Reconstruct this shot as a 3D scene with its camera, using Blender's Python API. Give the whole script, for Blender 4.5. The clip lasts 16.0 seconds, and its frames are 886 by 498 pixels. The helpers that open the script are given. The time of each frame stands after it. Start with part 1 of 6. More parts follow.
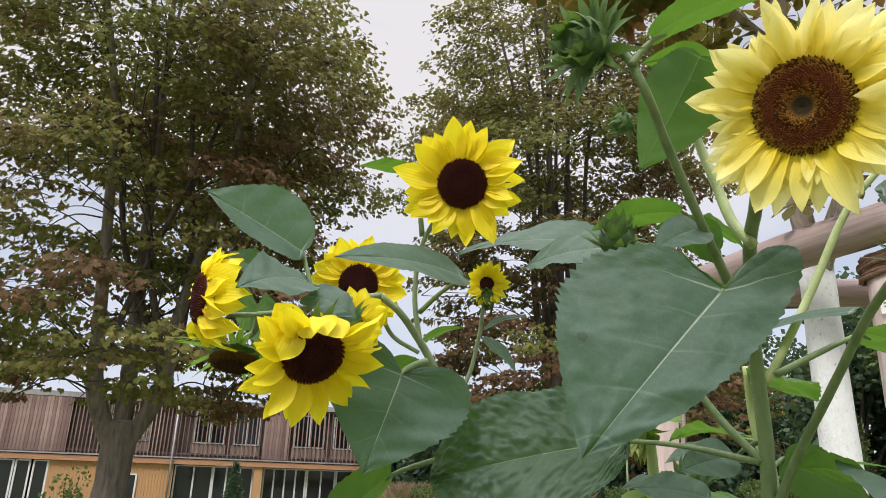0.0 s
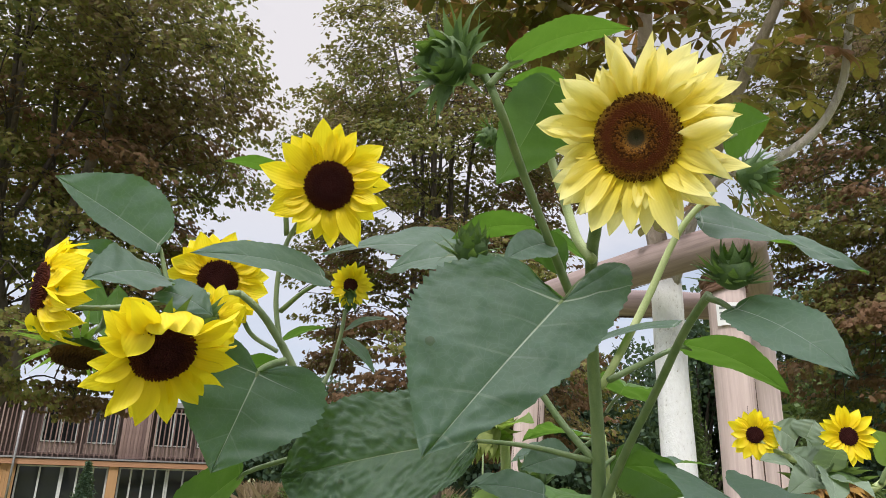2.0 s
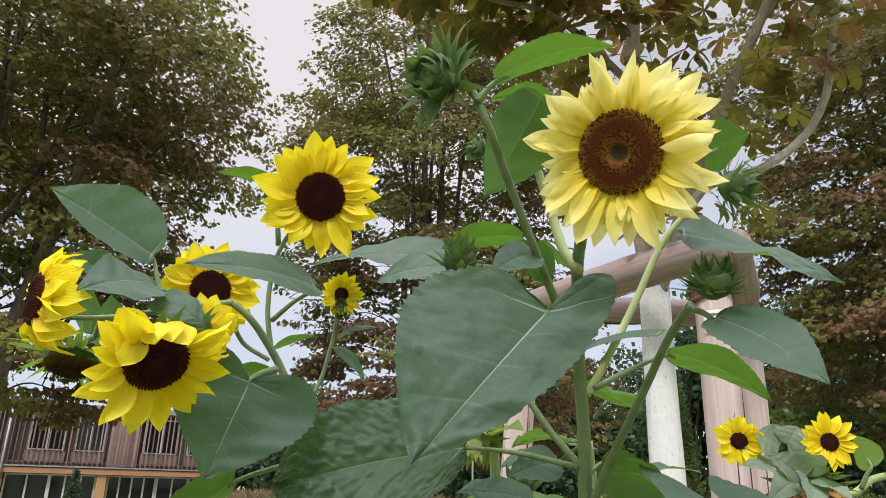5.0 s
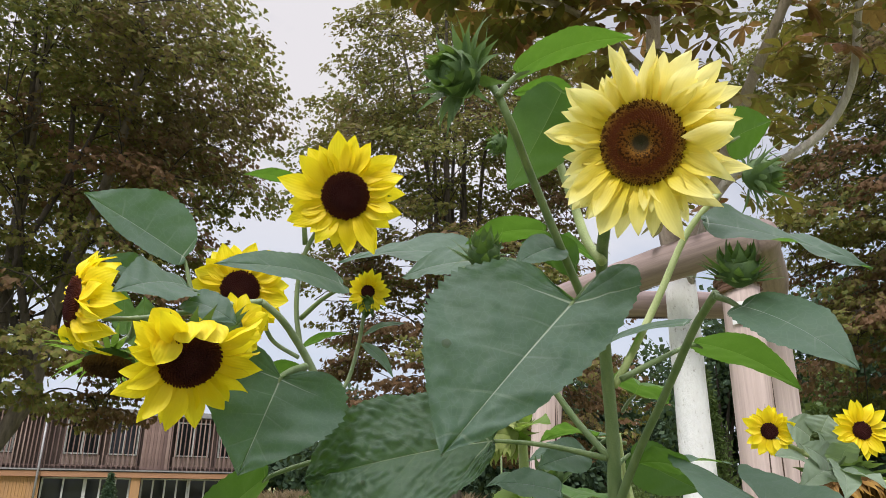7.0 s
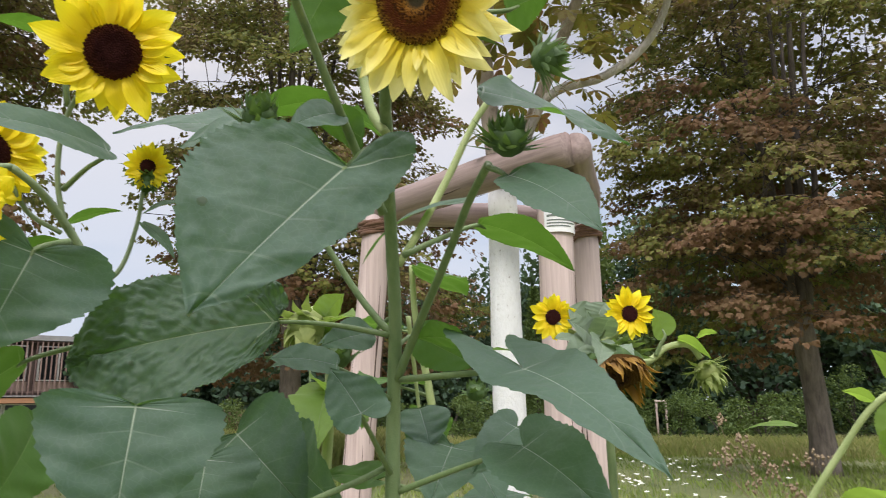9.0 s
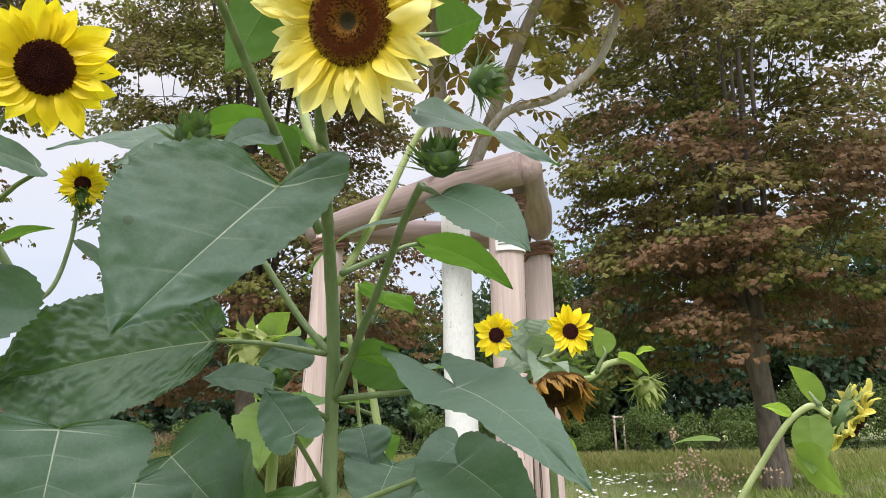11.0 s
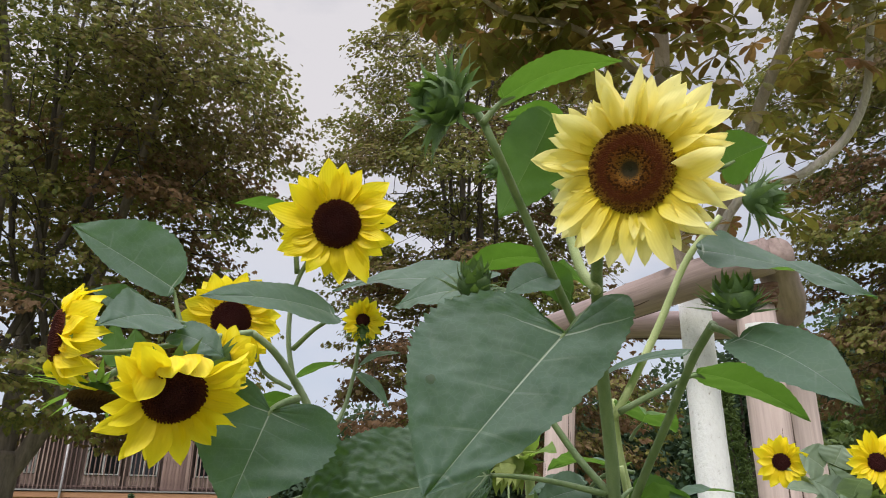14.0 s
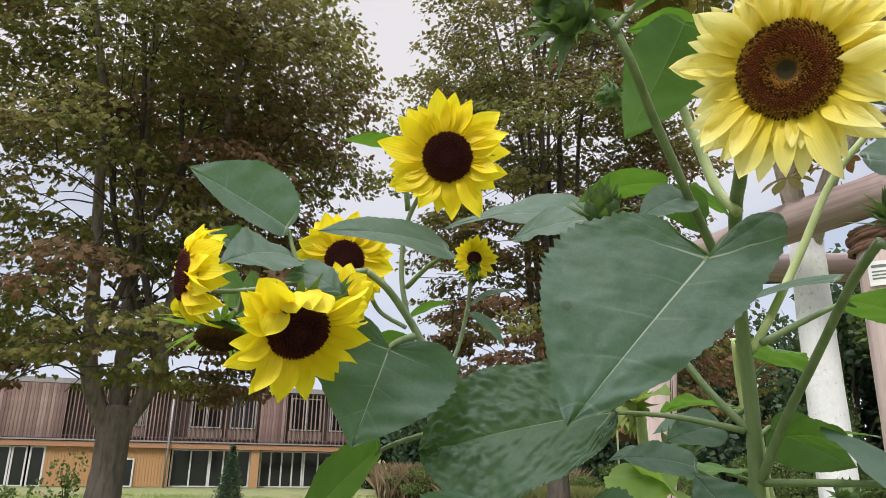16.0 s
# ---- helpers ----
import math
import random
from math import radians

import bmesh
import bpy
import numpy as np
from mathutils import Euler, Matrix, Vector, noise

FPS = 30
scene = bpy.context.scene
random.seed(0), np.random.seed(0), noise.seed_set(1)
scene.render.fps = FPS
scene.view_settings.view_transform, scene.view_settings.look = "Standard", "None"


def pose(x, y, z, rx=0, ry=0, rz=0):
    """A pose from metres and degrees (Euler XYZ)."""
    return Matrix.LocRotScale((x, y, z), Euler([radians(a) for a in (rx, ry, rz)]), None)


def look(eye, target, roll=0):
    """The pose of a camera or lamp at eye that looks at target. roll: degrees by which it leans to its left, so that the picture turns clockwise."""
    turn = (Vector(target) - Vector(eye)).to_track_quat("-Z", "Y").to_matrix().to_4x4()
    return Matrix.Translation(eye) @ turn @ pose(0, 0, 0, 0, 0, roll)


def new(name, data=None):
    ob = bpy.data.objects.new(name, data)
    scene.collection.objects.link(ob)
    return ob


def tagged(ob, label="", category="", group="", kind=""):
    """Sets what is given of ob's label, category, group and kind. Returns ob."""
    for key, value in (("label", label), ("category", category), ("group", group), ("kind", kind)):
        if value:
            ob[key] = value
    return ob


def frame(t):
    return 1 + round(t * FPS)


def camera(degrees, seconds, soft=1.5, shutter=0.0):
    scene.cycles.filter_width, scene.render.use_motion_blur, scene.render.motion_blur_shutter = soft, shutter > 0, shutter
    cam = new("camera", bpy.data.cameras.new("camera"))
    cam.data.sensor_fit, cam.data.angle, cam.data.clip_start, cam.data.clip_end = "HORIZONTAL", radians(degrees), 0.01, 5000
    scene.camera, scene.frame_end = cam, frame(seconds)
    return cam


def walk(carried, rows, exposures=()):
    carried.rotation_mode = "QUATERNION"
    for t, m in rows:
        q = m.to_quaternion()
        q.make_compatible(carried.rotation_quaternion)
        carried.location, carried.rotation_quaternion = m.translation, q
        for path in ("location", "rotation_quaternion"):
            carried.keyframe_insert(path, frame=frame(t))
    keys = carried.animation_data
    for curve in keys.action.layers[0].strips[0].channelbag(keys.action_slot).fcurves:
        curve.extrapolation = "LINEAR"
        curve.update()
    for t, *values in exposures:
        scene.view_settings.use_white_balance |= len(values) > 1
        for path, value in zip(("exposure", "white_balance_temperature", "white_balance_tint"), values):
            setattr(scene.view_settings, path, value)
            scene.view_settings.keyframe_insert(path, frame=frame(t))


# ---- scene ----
from collections import defaultdict

cam = camera(64.34, 16.0, 0.8, 0.18)
# seconds, eye x y z, turn about x y z in degrees
PATH = [
    (0, 0.0000, -0.0000, 1.4500, 107.988, -1.898, -0.616),
    (0.5, 0.0005, -0.0233, 1.4418, 108.041, -1.895, -2.005),
    (1, 0.0044, -0.0342, 1.4429, 107.848, -1.654, -5.025),
    (1.5, 0.0213, -0.0207, 1.4544, 108.098, -1.672, -8.326),
    (2, 0.0211, -0.0218, 1.4501, 108.225, -1.602, -10.606),
    (2.5, 0.0218, -0.0228, 1.4507, 108.355, -1.480, -11.281),
    (3, 0.0212, -0.0183, 1.4535, 109.073, -1.360, -11.570),
    (3.5, 0.0165, -0.0266, 1.4547, 108.814, -1.362, -11.820),
    (4, 0.0200, -0.0394, 1.4518, 108.920, -1.267, -11.982),
    (6.5, 0.0185, -0.0367, 1.4481, 108.347, -1.120, -9.476),
    (7, 0.0176, -0.0453, 1.4427, 108.629, -0.734, -9.074),
    (7.5, 0.0236, -0.0359, 1.4456, 109.139, -0.421, -8.698),
    (8, 0.0482, -0.0283, 1.4370, 107.314, 0.231, -11.061),
    (8.5, 0.0699, -0.0239, 1.4195, 104.322, 0.200, -16.038),
    (9, 0.0974, -0.0262, 1.3967, 102.310, 0.789, -21.424),
    (9.2, 0.1091, -0.0329, 1.3899, 102.186, 1.224, -23.307),
    (11.3, 0.1194, -0.0452, 1.4009, 104.432, 1.605, -24.569),
    (11.5, 0.1110, -0.0483, 1.4101, 106.027, 0.957, -23.367),
    (12, 0.0873, -0.0542, 1.4247, 108.917, -0.122, -19.492),
    (12.5, 0.0852, -0.0511, 1.4526, 110.103, 0.334, -13.904),
    (13, 0.0804, -0.0419, 1.4753, 111.703, -0.063, -12.309),
    (13.5, 0.0678, -0.0519, 1.4653, 111.204, -0.296, -10.834),
    (14, 0.0504, -0.0346, 1.4613, 110.093, -0.687, -7.505),
    (14.5, 0.0266, -0.0316, 1.4547, 109.084, -0.929, -3.675),
    (15, 0.0100, -0.0196, 1.4503, 108.257, -0.773, -1.080),
    (15.5, 0.0020, -0.0093, 1.4459, 107.351, -0.833, -0.201),
    (16, 0.0096, 0.0080, 1.4426, 106.531, -1.070, -0.899),
]
walk(cam, [(t, pose(x, y, z, rx, ry, rz)) for t, x, y, z, rx, ry, rz in PATH], ((0.0, 0.16), (8.0, 0.13), (9.2, 0.15), (11.4, 0.34), (12.2, 0.15), (13.5, 0.0), (14.5, 0.0), (15.2, 0.07), (16.0, 0.14)))

# ---------------------------------------------------------------- light
world = bpy.data.worlds.new("overcast_sky")
scene.world = world
world.use_nodes = True
wt = world.node_tree
for n in list(wt.nodes):
    wt.nodes.remove(n)
w_out = wt.nodes.new("ShaderNodeOutputWorld")
w_bg = wt.nodes.new("ShaderNodeBackground")
w_cloud = wt.nodes.new("ShaderNodeBackground")
w_mix = wt.nodes.new("ShaderNodeMixShader")
w_sky = wt.nodes.new("ShaderNodeTexSky")
w_sky.sky_type = "NISHITA"
w_sky.sun_disc = False
w_sky.sun_elevation = radians(48)
w_sky.sun_rotation = radians(215)
w_bg.inputs["Strength"].default_value = 0.12
wt.links.new(w_sky.outputs[0], w_bg.inputs["Color"])
w_tc = wt.nodes.new("ShaderNodeTexCoord")
w_map = wt.nodes.new("ShaderNodeMapping")
w_map.inputs["Scale"].default_value = (1, 1, 2.6)
wt.links.new(w_tc.outputs["Generated"], w_map.inputs["Vector"])
w_noise = wt.nodes.new("ShaderNodeTexNoise")
w_noise.inputs["Scale"].default_value = 2.2
w_noise.inputs["Detail"].default_value = 6
wt.links.new(w_map.outputs[0], w_noise.inputs["Vector"])
# cover of cloud: thinner near the horizon, where the blue shows
w_cover = wt.nodes.new("ShaderNodeMapRange")
w_cover.inputs["From Min"].default_value, w_cover.inputs["From Max"].default_value = 0.36, 0.52
w_cover.inputs["To Min"].default_value, w_cover.inputs["To Max"].default_value = 0.62, 1.0
wt.links.new(w_noise.outputs["Fac"], w_cover.inputs["Value"])
# overcast sky: much brighter overhead than at the horizon
w_sep = wt.nodes.new("ShaderNodeSeparateXYZ")
wt.links.new(w_tc.outputs["Generated"], w_sep.inputs[0])
w_lum = wt.nodes.new("ShaderNodeMapRange")
w_lum.inputs["From Min"].default_value, w_lum.inputs["From Max"].default_value = 0.66, 1.0
w_lum.inputs["To Min"].default_value, w_lum.inputs["To Max"].default_value = 0.745, 4.9
wt.links.new(w_sep.outputs["Z"], w_lum.inputs["Value"])
wt.links.new(w_lum.outputs[0], w_cloud.inputs["Strength"])
w_tint = wt.nodes.new("ShaderNodeValToRGB")
w_tint.color_ramp.elements[0].position, w_tint.color_ramp.elements[0].color = 0.20, (0.84, 0.90, 1.05, 1)
w_tint.color_ramp.elements[1].position, w_tint.color_ramp.elements[1].color = 0.46, (1.0, 0.965, 1.01, 1)
wt.links.new(w_sep.outputs["Z"], w_tint.inputs[0])
wt.links.new(w_tint.outputs[0], w_cloud.inputs["Color"])
wt.links.new(w_cover.outputs[0], w_mix.inputs[0])
wt.links.new(w_bg.outputs[0], w_mix.inputs[1])
wt.links.new(w_cloud.outputs[0], w_mix.inputs[2])
wt.links.new(w_mix.outputs[0], w_out.inputs["Surface"])
sun = new("sun", bpy.data.lights.new("sun", "SUN"))
sun.data.energy, sun.data.angle, sun.data.color = 2.3, radians(16), (1.0, 0.96, 0.9)
sun.matrix_world = look((0, 0, 30), (6, 15, 14))
scene.view_settings.exposure = 0.2


# ---------------------------------------------------------------- materials
def node_mat(name):
    m = bpy.data.materials.new(name)
    m.use_nodes = True
    nt = m.node_tree
    for n in list(nt.nodes):
        nt.nodes.remove(n)
    out = nt.nodes.new("ShaderNodeOutputMaterial")
    b = nt.nodes.new("ShaderNodeBsdfPrincipled")
    nt.links.new(b.outputs[0], out.inputs["Surface"])
    return m, nt, b, out


def add(nt, kind, **sets):
    n = nt.nodes.new(kind)
    for k, v in sets.items():
        n.inputs[k.replace("_", " ")].default_value = v
    return n


def ramp(nt, src, stops):
    r = nt.nodes.new("ShaderNodeValToRGB")
    e = r.color_ramp.elements
    while len(e) < len(stops):
        e.new(0.5)
    for i, (p, c) in enumerate(stops):
        e[i].position, e[i].color = p, (*c, 1)
    nt.links.new(src, r.inputs[0])
    return r.outputs[0]


def mixc(nt, fac, a, b, mode="MIX"):
    m = nt.nodes.new("ShaderNodeMix")
    m.data_type, m.blend_type = "RGBA", mode
    for sock, v in ((m.inputs[0], fac), (m.inputs[6], a), (m.inputs[7], b)):
        if isinstance(v, (int, float)):
            sock.default_value = v
        elif isinstance(v, tuple):
            sock.default_value = (*v, 1)
        else:
            nt.links.new(v, sock)
    return m.outputs[2]


def calc(nt, op, a, b=0.0, c=0.0):
    m = nt.nodes.new("ShaderNodeMath")
    m.operation = op
    for sock, v in zip(m.inputs, (a, b, c)):
        if isinstance(v, (int, float)):
            sock.default_value = v
        else:
            nt.links.new(v, sock)
    return m.outputs[0]


def coords(nt, scale=(1, 1, 1), kind="Object"):
    tc = nt.nodes.new("ShaderNodeTexCoord")
    mp = nt.nodes.new("ShaderNodeMapping")
    mp.inputs["Scale"].default_value = scale
    nt.links.new(tc.outputs[kind], mp.inputs[0])
    return mp.outputs[0]


def noise_tex(nt, vec, scale, detail=4, rough=0.55):
    n = add(nt, "ShaderNodeTexNoise", Scale=scale, Detail=detail, Roughness=rough)
    if vec is not None:
        nt.links.new(vec, n.inputs["Vector"])
    return n.outputs["Fac"]


def bump(nt, b, height, strength=0.3, distance=0.01):
    n = nt.nodes.new("ShaderNodeBump")
    n.inputs["Strength"].default_value, n.inputs["Distance"].default_value = strength, distance
    nt.links.new(height, n.inputs["Height"])
    nt.links.new(n.outputs[0], b.inputs["Normal"])


def translucent(nt, b, out, col, amount):
    t = nt.nodes.new("ShaderNodeBsdfTranslucent")
    if isinstance(col, tuple):
        t.inputs[0].default_value = (*col, 1)
    else:
        nt.links.new(col, t.inputs[0])
    m = nt.nodes.new("ShaderNodeMixShader")
    m.inputs[0].default_value = amount
    nt.links.new(b.outputs[0], m.inputs[1])
    nt.links.new(t.outputs[0], m.inputs[2])
    nt.links.new(m.outputs[0], out.inputs["Surface"])


def veined_leaf(name, dark, light, vein, pucker=0.35, depth=0.0025, cells=0.5, cell_scale=140, swell=0.3, glow=(0.13, 0.30, 0.02), thin=0.36, strength=1.0):
    """Sunflower blade: UV x runs from the base to the tip, y across; pale midrib, two strong side nerves, faint rest."""
    m, nt, b, out = node_mat(name)
    uv = nt.nodes.new("ShaderNodeUVMap")
    sep = nt.nodes.new("ShaderNodeSeparateXYZ")
    nt.links.new(uv.outputs[0], sep.inputs[0])
    u, v = sep.outputs[0], sep.outputs[1]
    pos = coords(nt)

    def line(dist, half):
        """1 on a line of that half width, falling off softly."""
        q = calc(nt, "SUBTRACT", 1.0, calc(nt, "DIVIDE", dist, half))
        return calc(nt, "MINIMUM", calc(nt, "MULTIPLY", calc(nt, "MAXIMUM", q, 0.0), 2.2), 1.0)

    av = calc(nt, "ABSOLUTE", calc(nt, "SUBTRACT", v, 0.5))
    mid = line(av, calc(nt, "MAXIMUM", calc(nt, "MULTIPLY_ADD", u, -0.0105, 0.0118), 0.0012))
    bend = calc(nt, "MULTIPLY_ADD", noise_tex(nt, pos, 14, 2), 0.02, -0.01)
    ub = calc(nt, "ADD", u, bend)
    # strong nerve of each half, thinning outwards
    nerve = line(calc(nt, "ABSOLUTE", calc(nt, "SUBTRACT", ub, 0.4375)), calc(nt, "MAXIMUM", calc(nt, "MULTIPLY_ADD", av, -0.022, 0.0075), 0.0005))
    nerve = calc(nt, "MULTIPLY", nerve, calc(nt, "MAXIMUM", calc(nt, "MULTIPLY_ADD", av, -2.6, 1.0), 0.0))
    k = calc(nt, "FRACT", calc(nt, "MULTIPLY", ub, 8.0))
    side = line(calc(nt, "ABSOLUTE", calc(nt, "SUBTRACT", k, 0.5)), calc(nt, "MAXIMUM", calc(nt, "MULTIPLY_ADD", av, -0.06, 0.040), 0.008))
    side = calc(nt, "MULTIPLY", side, calc(nt, "MAXIMUM", calc(nt, "MULTIPLY_ADD", av, -0.7, 0.17), 0.02))
    net = add(nt, "ShaderNodeTexVoronoi", Scale=cell_scale)
    net.feature = "DISTANCE_TO_EDGE"
    nt.links.new(pos, net.inputs["Vector"])
    mesh_lines = calc(nt, "LESS_THAN", net.outputs["Distance"], 0.05)
    big = noise_tex(nt, pos, 11, 4, 0.6)
    fine = noise_tex(nt, pos, 110, 3)
    base = ramp(nt, big, [(0.28, dark), (0.72, light)])
    base = mixc(nt, calc(nt, "MULTIPLY", fine, 0.18), base, tuple(c * 0.55 for c in dark))
    base = mixc(nt, calc(nt, "MULTIPLY", mesh_lines, 0.05), base, vein)
    # a few dark scars
    scar = add(nt, "ShaderNodeTexVoronoi", Scale=13)
    nt.links.new(pos, scar.inputs["Vector"])
    scars = calc(nt, "LESS_THAN", calc(nt, "ADD", scar.outputs["Distance"], calc(nt, "MULTIPLY", fine, 0.10)), 0.105)
    base = mixc(nt, calc(nt, "MULTIPLY", scars, 0.7), base, (0.03, 0.035, 0.022))
    veins = calc(nt, "MAXIMUM", calc(nt, "MULTIPLY", mid, 0.9), calc(nt, "MAXIMUM", calc(nt, "MULTIPLY", nerve, 0.85), side))
    veins = calc(nt, "MULTIPLY", veins, strength)
    col = mixc(nt, veins, base, vein)
    nt.links.new(col, b.inputs["Base Color"])
    nt.links.new(calc(nt, "MULTIPLY_ADD", big, 0.22, 0.46), b.inputs["Roughness"])
    b.inputs["Specular IOR Level"].default_value = 0.36
    b.inputs["Sheen Weight"].default_value = 0.12
    vo = add(nt, "ShaderNodeTexVoronoi", Scale=cell_scale * 0.55)
    vo.feature = "SMOOTH_F1"
    vo.inputs["Smoothness"].default_value = 0.3
    nt.links.new(pos, vo.inputs["Vector"])
    h = calc(nt, "ADD", calc(nt, "MULTIPLY", vo.outputs["Distance"], -cells), calc(nt, "MULTIPLY", veins, -0.5))
    h = calc(nt, "ADD", h, calc(nt, "MULTIPLY", noise_tex(nt, pos, 34, 3), swell))
    h = calc(nt, "ADD", h, calc(nt, "MULTIPLY", fine, 0.10))
    bump(nt, b, h, pucker, depth)
    translucent(nt, b, out, mixc(nt, veins, glow, tuple(c * 0.5 for c in glow)), thin)
    return m


def stem_mat(name, a, c, rough=0.6, through_light=0.0):
    m, nt, b, out = node_mat(name)
    col = ramp(nt, noise_tex(nt, coords(nt, (1, 1, 0.25)), 60, 4), [(0.3, a), (0.7, c)])
    nt.links.new(col, b.inputs["Base Color"])
    b.inputs["Roughness"].default_value = rough
    b.inputs["Sheen Weight"].default_value = 0.06
    bump(nt, b, noise_tex(nt, coords(nt), 500, 2), 0.35, 0.002)
    if through_light:
        translucent(nt, b, out, mixc(nt, 0.5, col, (0.25, 0.42, 0.04)), through_light)
    return m


def petal_mat(name, inner, outer, amount=0.35):
    """Ray petal: colour runs from the claw to the tip, fine grooves along it."""
    m, nt, b, out = node_mat(name)
    uv = nt.nodes.new("ShaderNodeUVMap")
    sep = nt.nodes.new("ShaderNodeSeparateXYZ")
    nt.links.new(uv.outputs[0], sep.inputs[0])
    col = ramp(nt, sep.outputs[0], [(0.15, inner), (0.95, outer)])
    rnd = nt.nodes.new("ShaderNodeObjectInfo")
    col = mixc(nt, calc(nt, "MULTIPLY", rnd.outputs["Random"], 0.3), col, inner)
    groove = calc(nt, "SINE", calc(nt, "MULTIPLY", sep.outputs[1], 55.0))
    col = mixc(nt, calc(nt, "MULTIPLY_ADD", groove, 0.03, 0.03), col, tuple(c * 0.6 for c in inner))
    nt.links.new(col, b.inputs["Base Color"])
    b.inputs["Roughness"].default_value = 0.55
    bump(nt, b, calc(nt, "ADD", groove, calc(nt, "MULTIPLY", noise_tex(nt, coords(nt), 160, 3), 1.0)), 0.14, 0.0012)
    translucent(nt, b, out, outer, amount)
    return m


def disc_mat(name, stops, radius, speckle=0.0):
    m, nt, b, out = node_mat(name)
    tc = nt.nodes.new("ShaderNodeTexCoord")
    sep = nt.nodes.new("ShaderNodeSeparateXYZ")
    nt.links.new(tc.outputs["Object"], sep.inputs[0])
    r = calc(nt, "SQRT", calc(nt, "ADD", calc(nt, "MULTIPLY", sep.outputs[0], sep.outputs[0]), calc(nt, "MULTIPLY", sep.outputs[1], sep.outputs[1])))
    geo = nt.nodes.new("ShaderNodeNewGeometry")
    jit = calc(nt, "MULTIPLY_ADD", geo.outputs["Random Per Island"], 0.16, -0.08)
    q = calc(nt, "DIVIDE", r, radius)
    col = ramp(nt, calc(nt, "ADD", q, jit), stops)
    if speckle:
        # dark closed florets among the open ones, in two rings
        ring = ramp(nt, q, [(0.22, (0, 0, 0)), (0.34, (1, 1, 1)), (0.50, (1, 1, 1)), (0.60, (0.1, 0.1, 0.1)), (0.74, (0.1, 0.1, 0.1)), (0.84, (0.9, 0.9, 0.9))])
        dots = calc(nt, "LESS_THAN", geo.outputs["Random Per Island"], 0.45)
        col = mixc(nt, calc(nt, "MULTIPLY", calc(nt, "MULTIPLY", dots, ring), speckle), col, (0.045, 0.014, 0.008))
    nt.links.new(col, b.inputs["Base Color"])
    b.inputs["Roughness"].default_value = 0.9
    b.inputs["Specular IOR Level"].default_value = 0.1
    return m


def foliage_mat(name, stops, amount=0.3, patch=0.5, glow=(0.16, 0.22, 0.03)):
    """Leaves of trees: every leaflet its own shade, with browned patches through the crown."""
    m, nt, b, out = node_mat(name)
    geo = nt.nodes.new("ShaderNodeNewGeometry")
    n = noise_tex(nt, coords(nt), patch, 3)
    f = calc(nt, "ADD", calc(nt, "MULTIPLY", geo.outputs["Random Per Island"], 0.42), calc(nt, "MULTIPLY_ADD", n, 1.6, -0.85))
    f = calc(nt, "ADD", f, calc(nt, "MULTIPLY", noise_tex(nt, coords(nt), patch * 6, 2), 0.6))
    col = ramp(nt, f, stops)
    nt.links.new(col, b.inputs["Base Color"])
    b.inputs["Roughness"].default_value = 0.6
    b.inputs["Specular IOR Level"].default_value = 0.2
    translucent(nt, b, out, mixc(nt, 0.5, col, glow), amount)
    return m


def blotched_leaf():
    """Leaves of the young tree: olive green, some rusty, all with brown blotches."""
    m, nt, b, out = node_mat("blotched_young_chestnut_leaf")
    info = nt.nodes.new("ShaderNodeObjectInfo")
    pos = coords(nt)
    own = ramp(nt, info.outputs["Random"], [(0.0, (0.10, 0.115, 0.018)), (0.55, (0.135, 0.130, 0.022)), (0.76, (0.16, 0.105, 0.028)), (0.90, (0.20, 0.085, 0.042)), (1.0, (0.27, 0.12, 0.07))])
    spots = calc(nt, "GREATER_THAN", noise_tex(nt, pos, 38, 4, 0.65), 0.56)
    col = mixc(nt, calc(nt, "MULTIPLY", spots, 0.65), own, (0.10, 0.045, 0.018))
    nt.links.new(col, b.inputs["Base Color"])
    b.inputs["Roughness"].default_value = 0.55
    bump(nt, b, noise_tex(nt, pos, 120, 3), 0.4, 0.003)
    translucent(nt, b, out, mixc(nt, 0.4, col, (0.24, 0.20, 0.03)), 0.5)
    return m


def bark_mat(name, a, c, scale=14):
    m, nt, b, out = node_mat(name)
    v = coords(nt, (1, 1, 0.22))
    n1, n2 = noise_tex(nt, v, scale, 6, 0.65), noise_tex(nt, coords(nt), 2.5, 3)
    col = ramp(nt, n1, [(0.3, a), (0.72, c)])
    col = mixc(nt, calc(nt, "MULTIPLY", n2, 0.45), col, tuple(x * 0.6 for x in a))
    nt.links.new(col, b.inputs["Base Color"])
    b.inputs["Roughness"].default_value = 0.9
    bump(nt, b, n1, 0.9, 0.03)
    return m


def wood_mat(name, a, c, grey, scale=5.0, rough=0.75, stretch=(8, 8, 0.6), vary=0.5, kind="Object"):
    """Timber with grain along z and weathered patches; each board its own shade."""
    m, nt, b, out = node_mat(name)
    v = coords(nt, stretch, kind)
    n1 = noise_tex(nt, v, scale, 6, 0.6)
    n2 = noise_tex(nt, coords(nt), 1.3, 3)
    col = ramp(nt, n1, [(0.3, a), (0.7, c)])
    info = nt.nodes.new("ShaderNodeObjectInfo")
    f = calc(nt, "MULTIPLY_ADD", info.outputs["Random"], vary, calc(nt, "MULTIPLY", n2, 0.4))
    col = mixc(nt, f, col, grey)
    nt.links.new(col, b.inputs["Base Color"])
    b.inputs["Roughness"].default_value = rough
    bump(nt, b, n1, 0.5, 0.004)
    return m


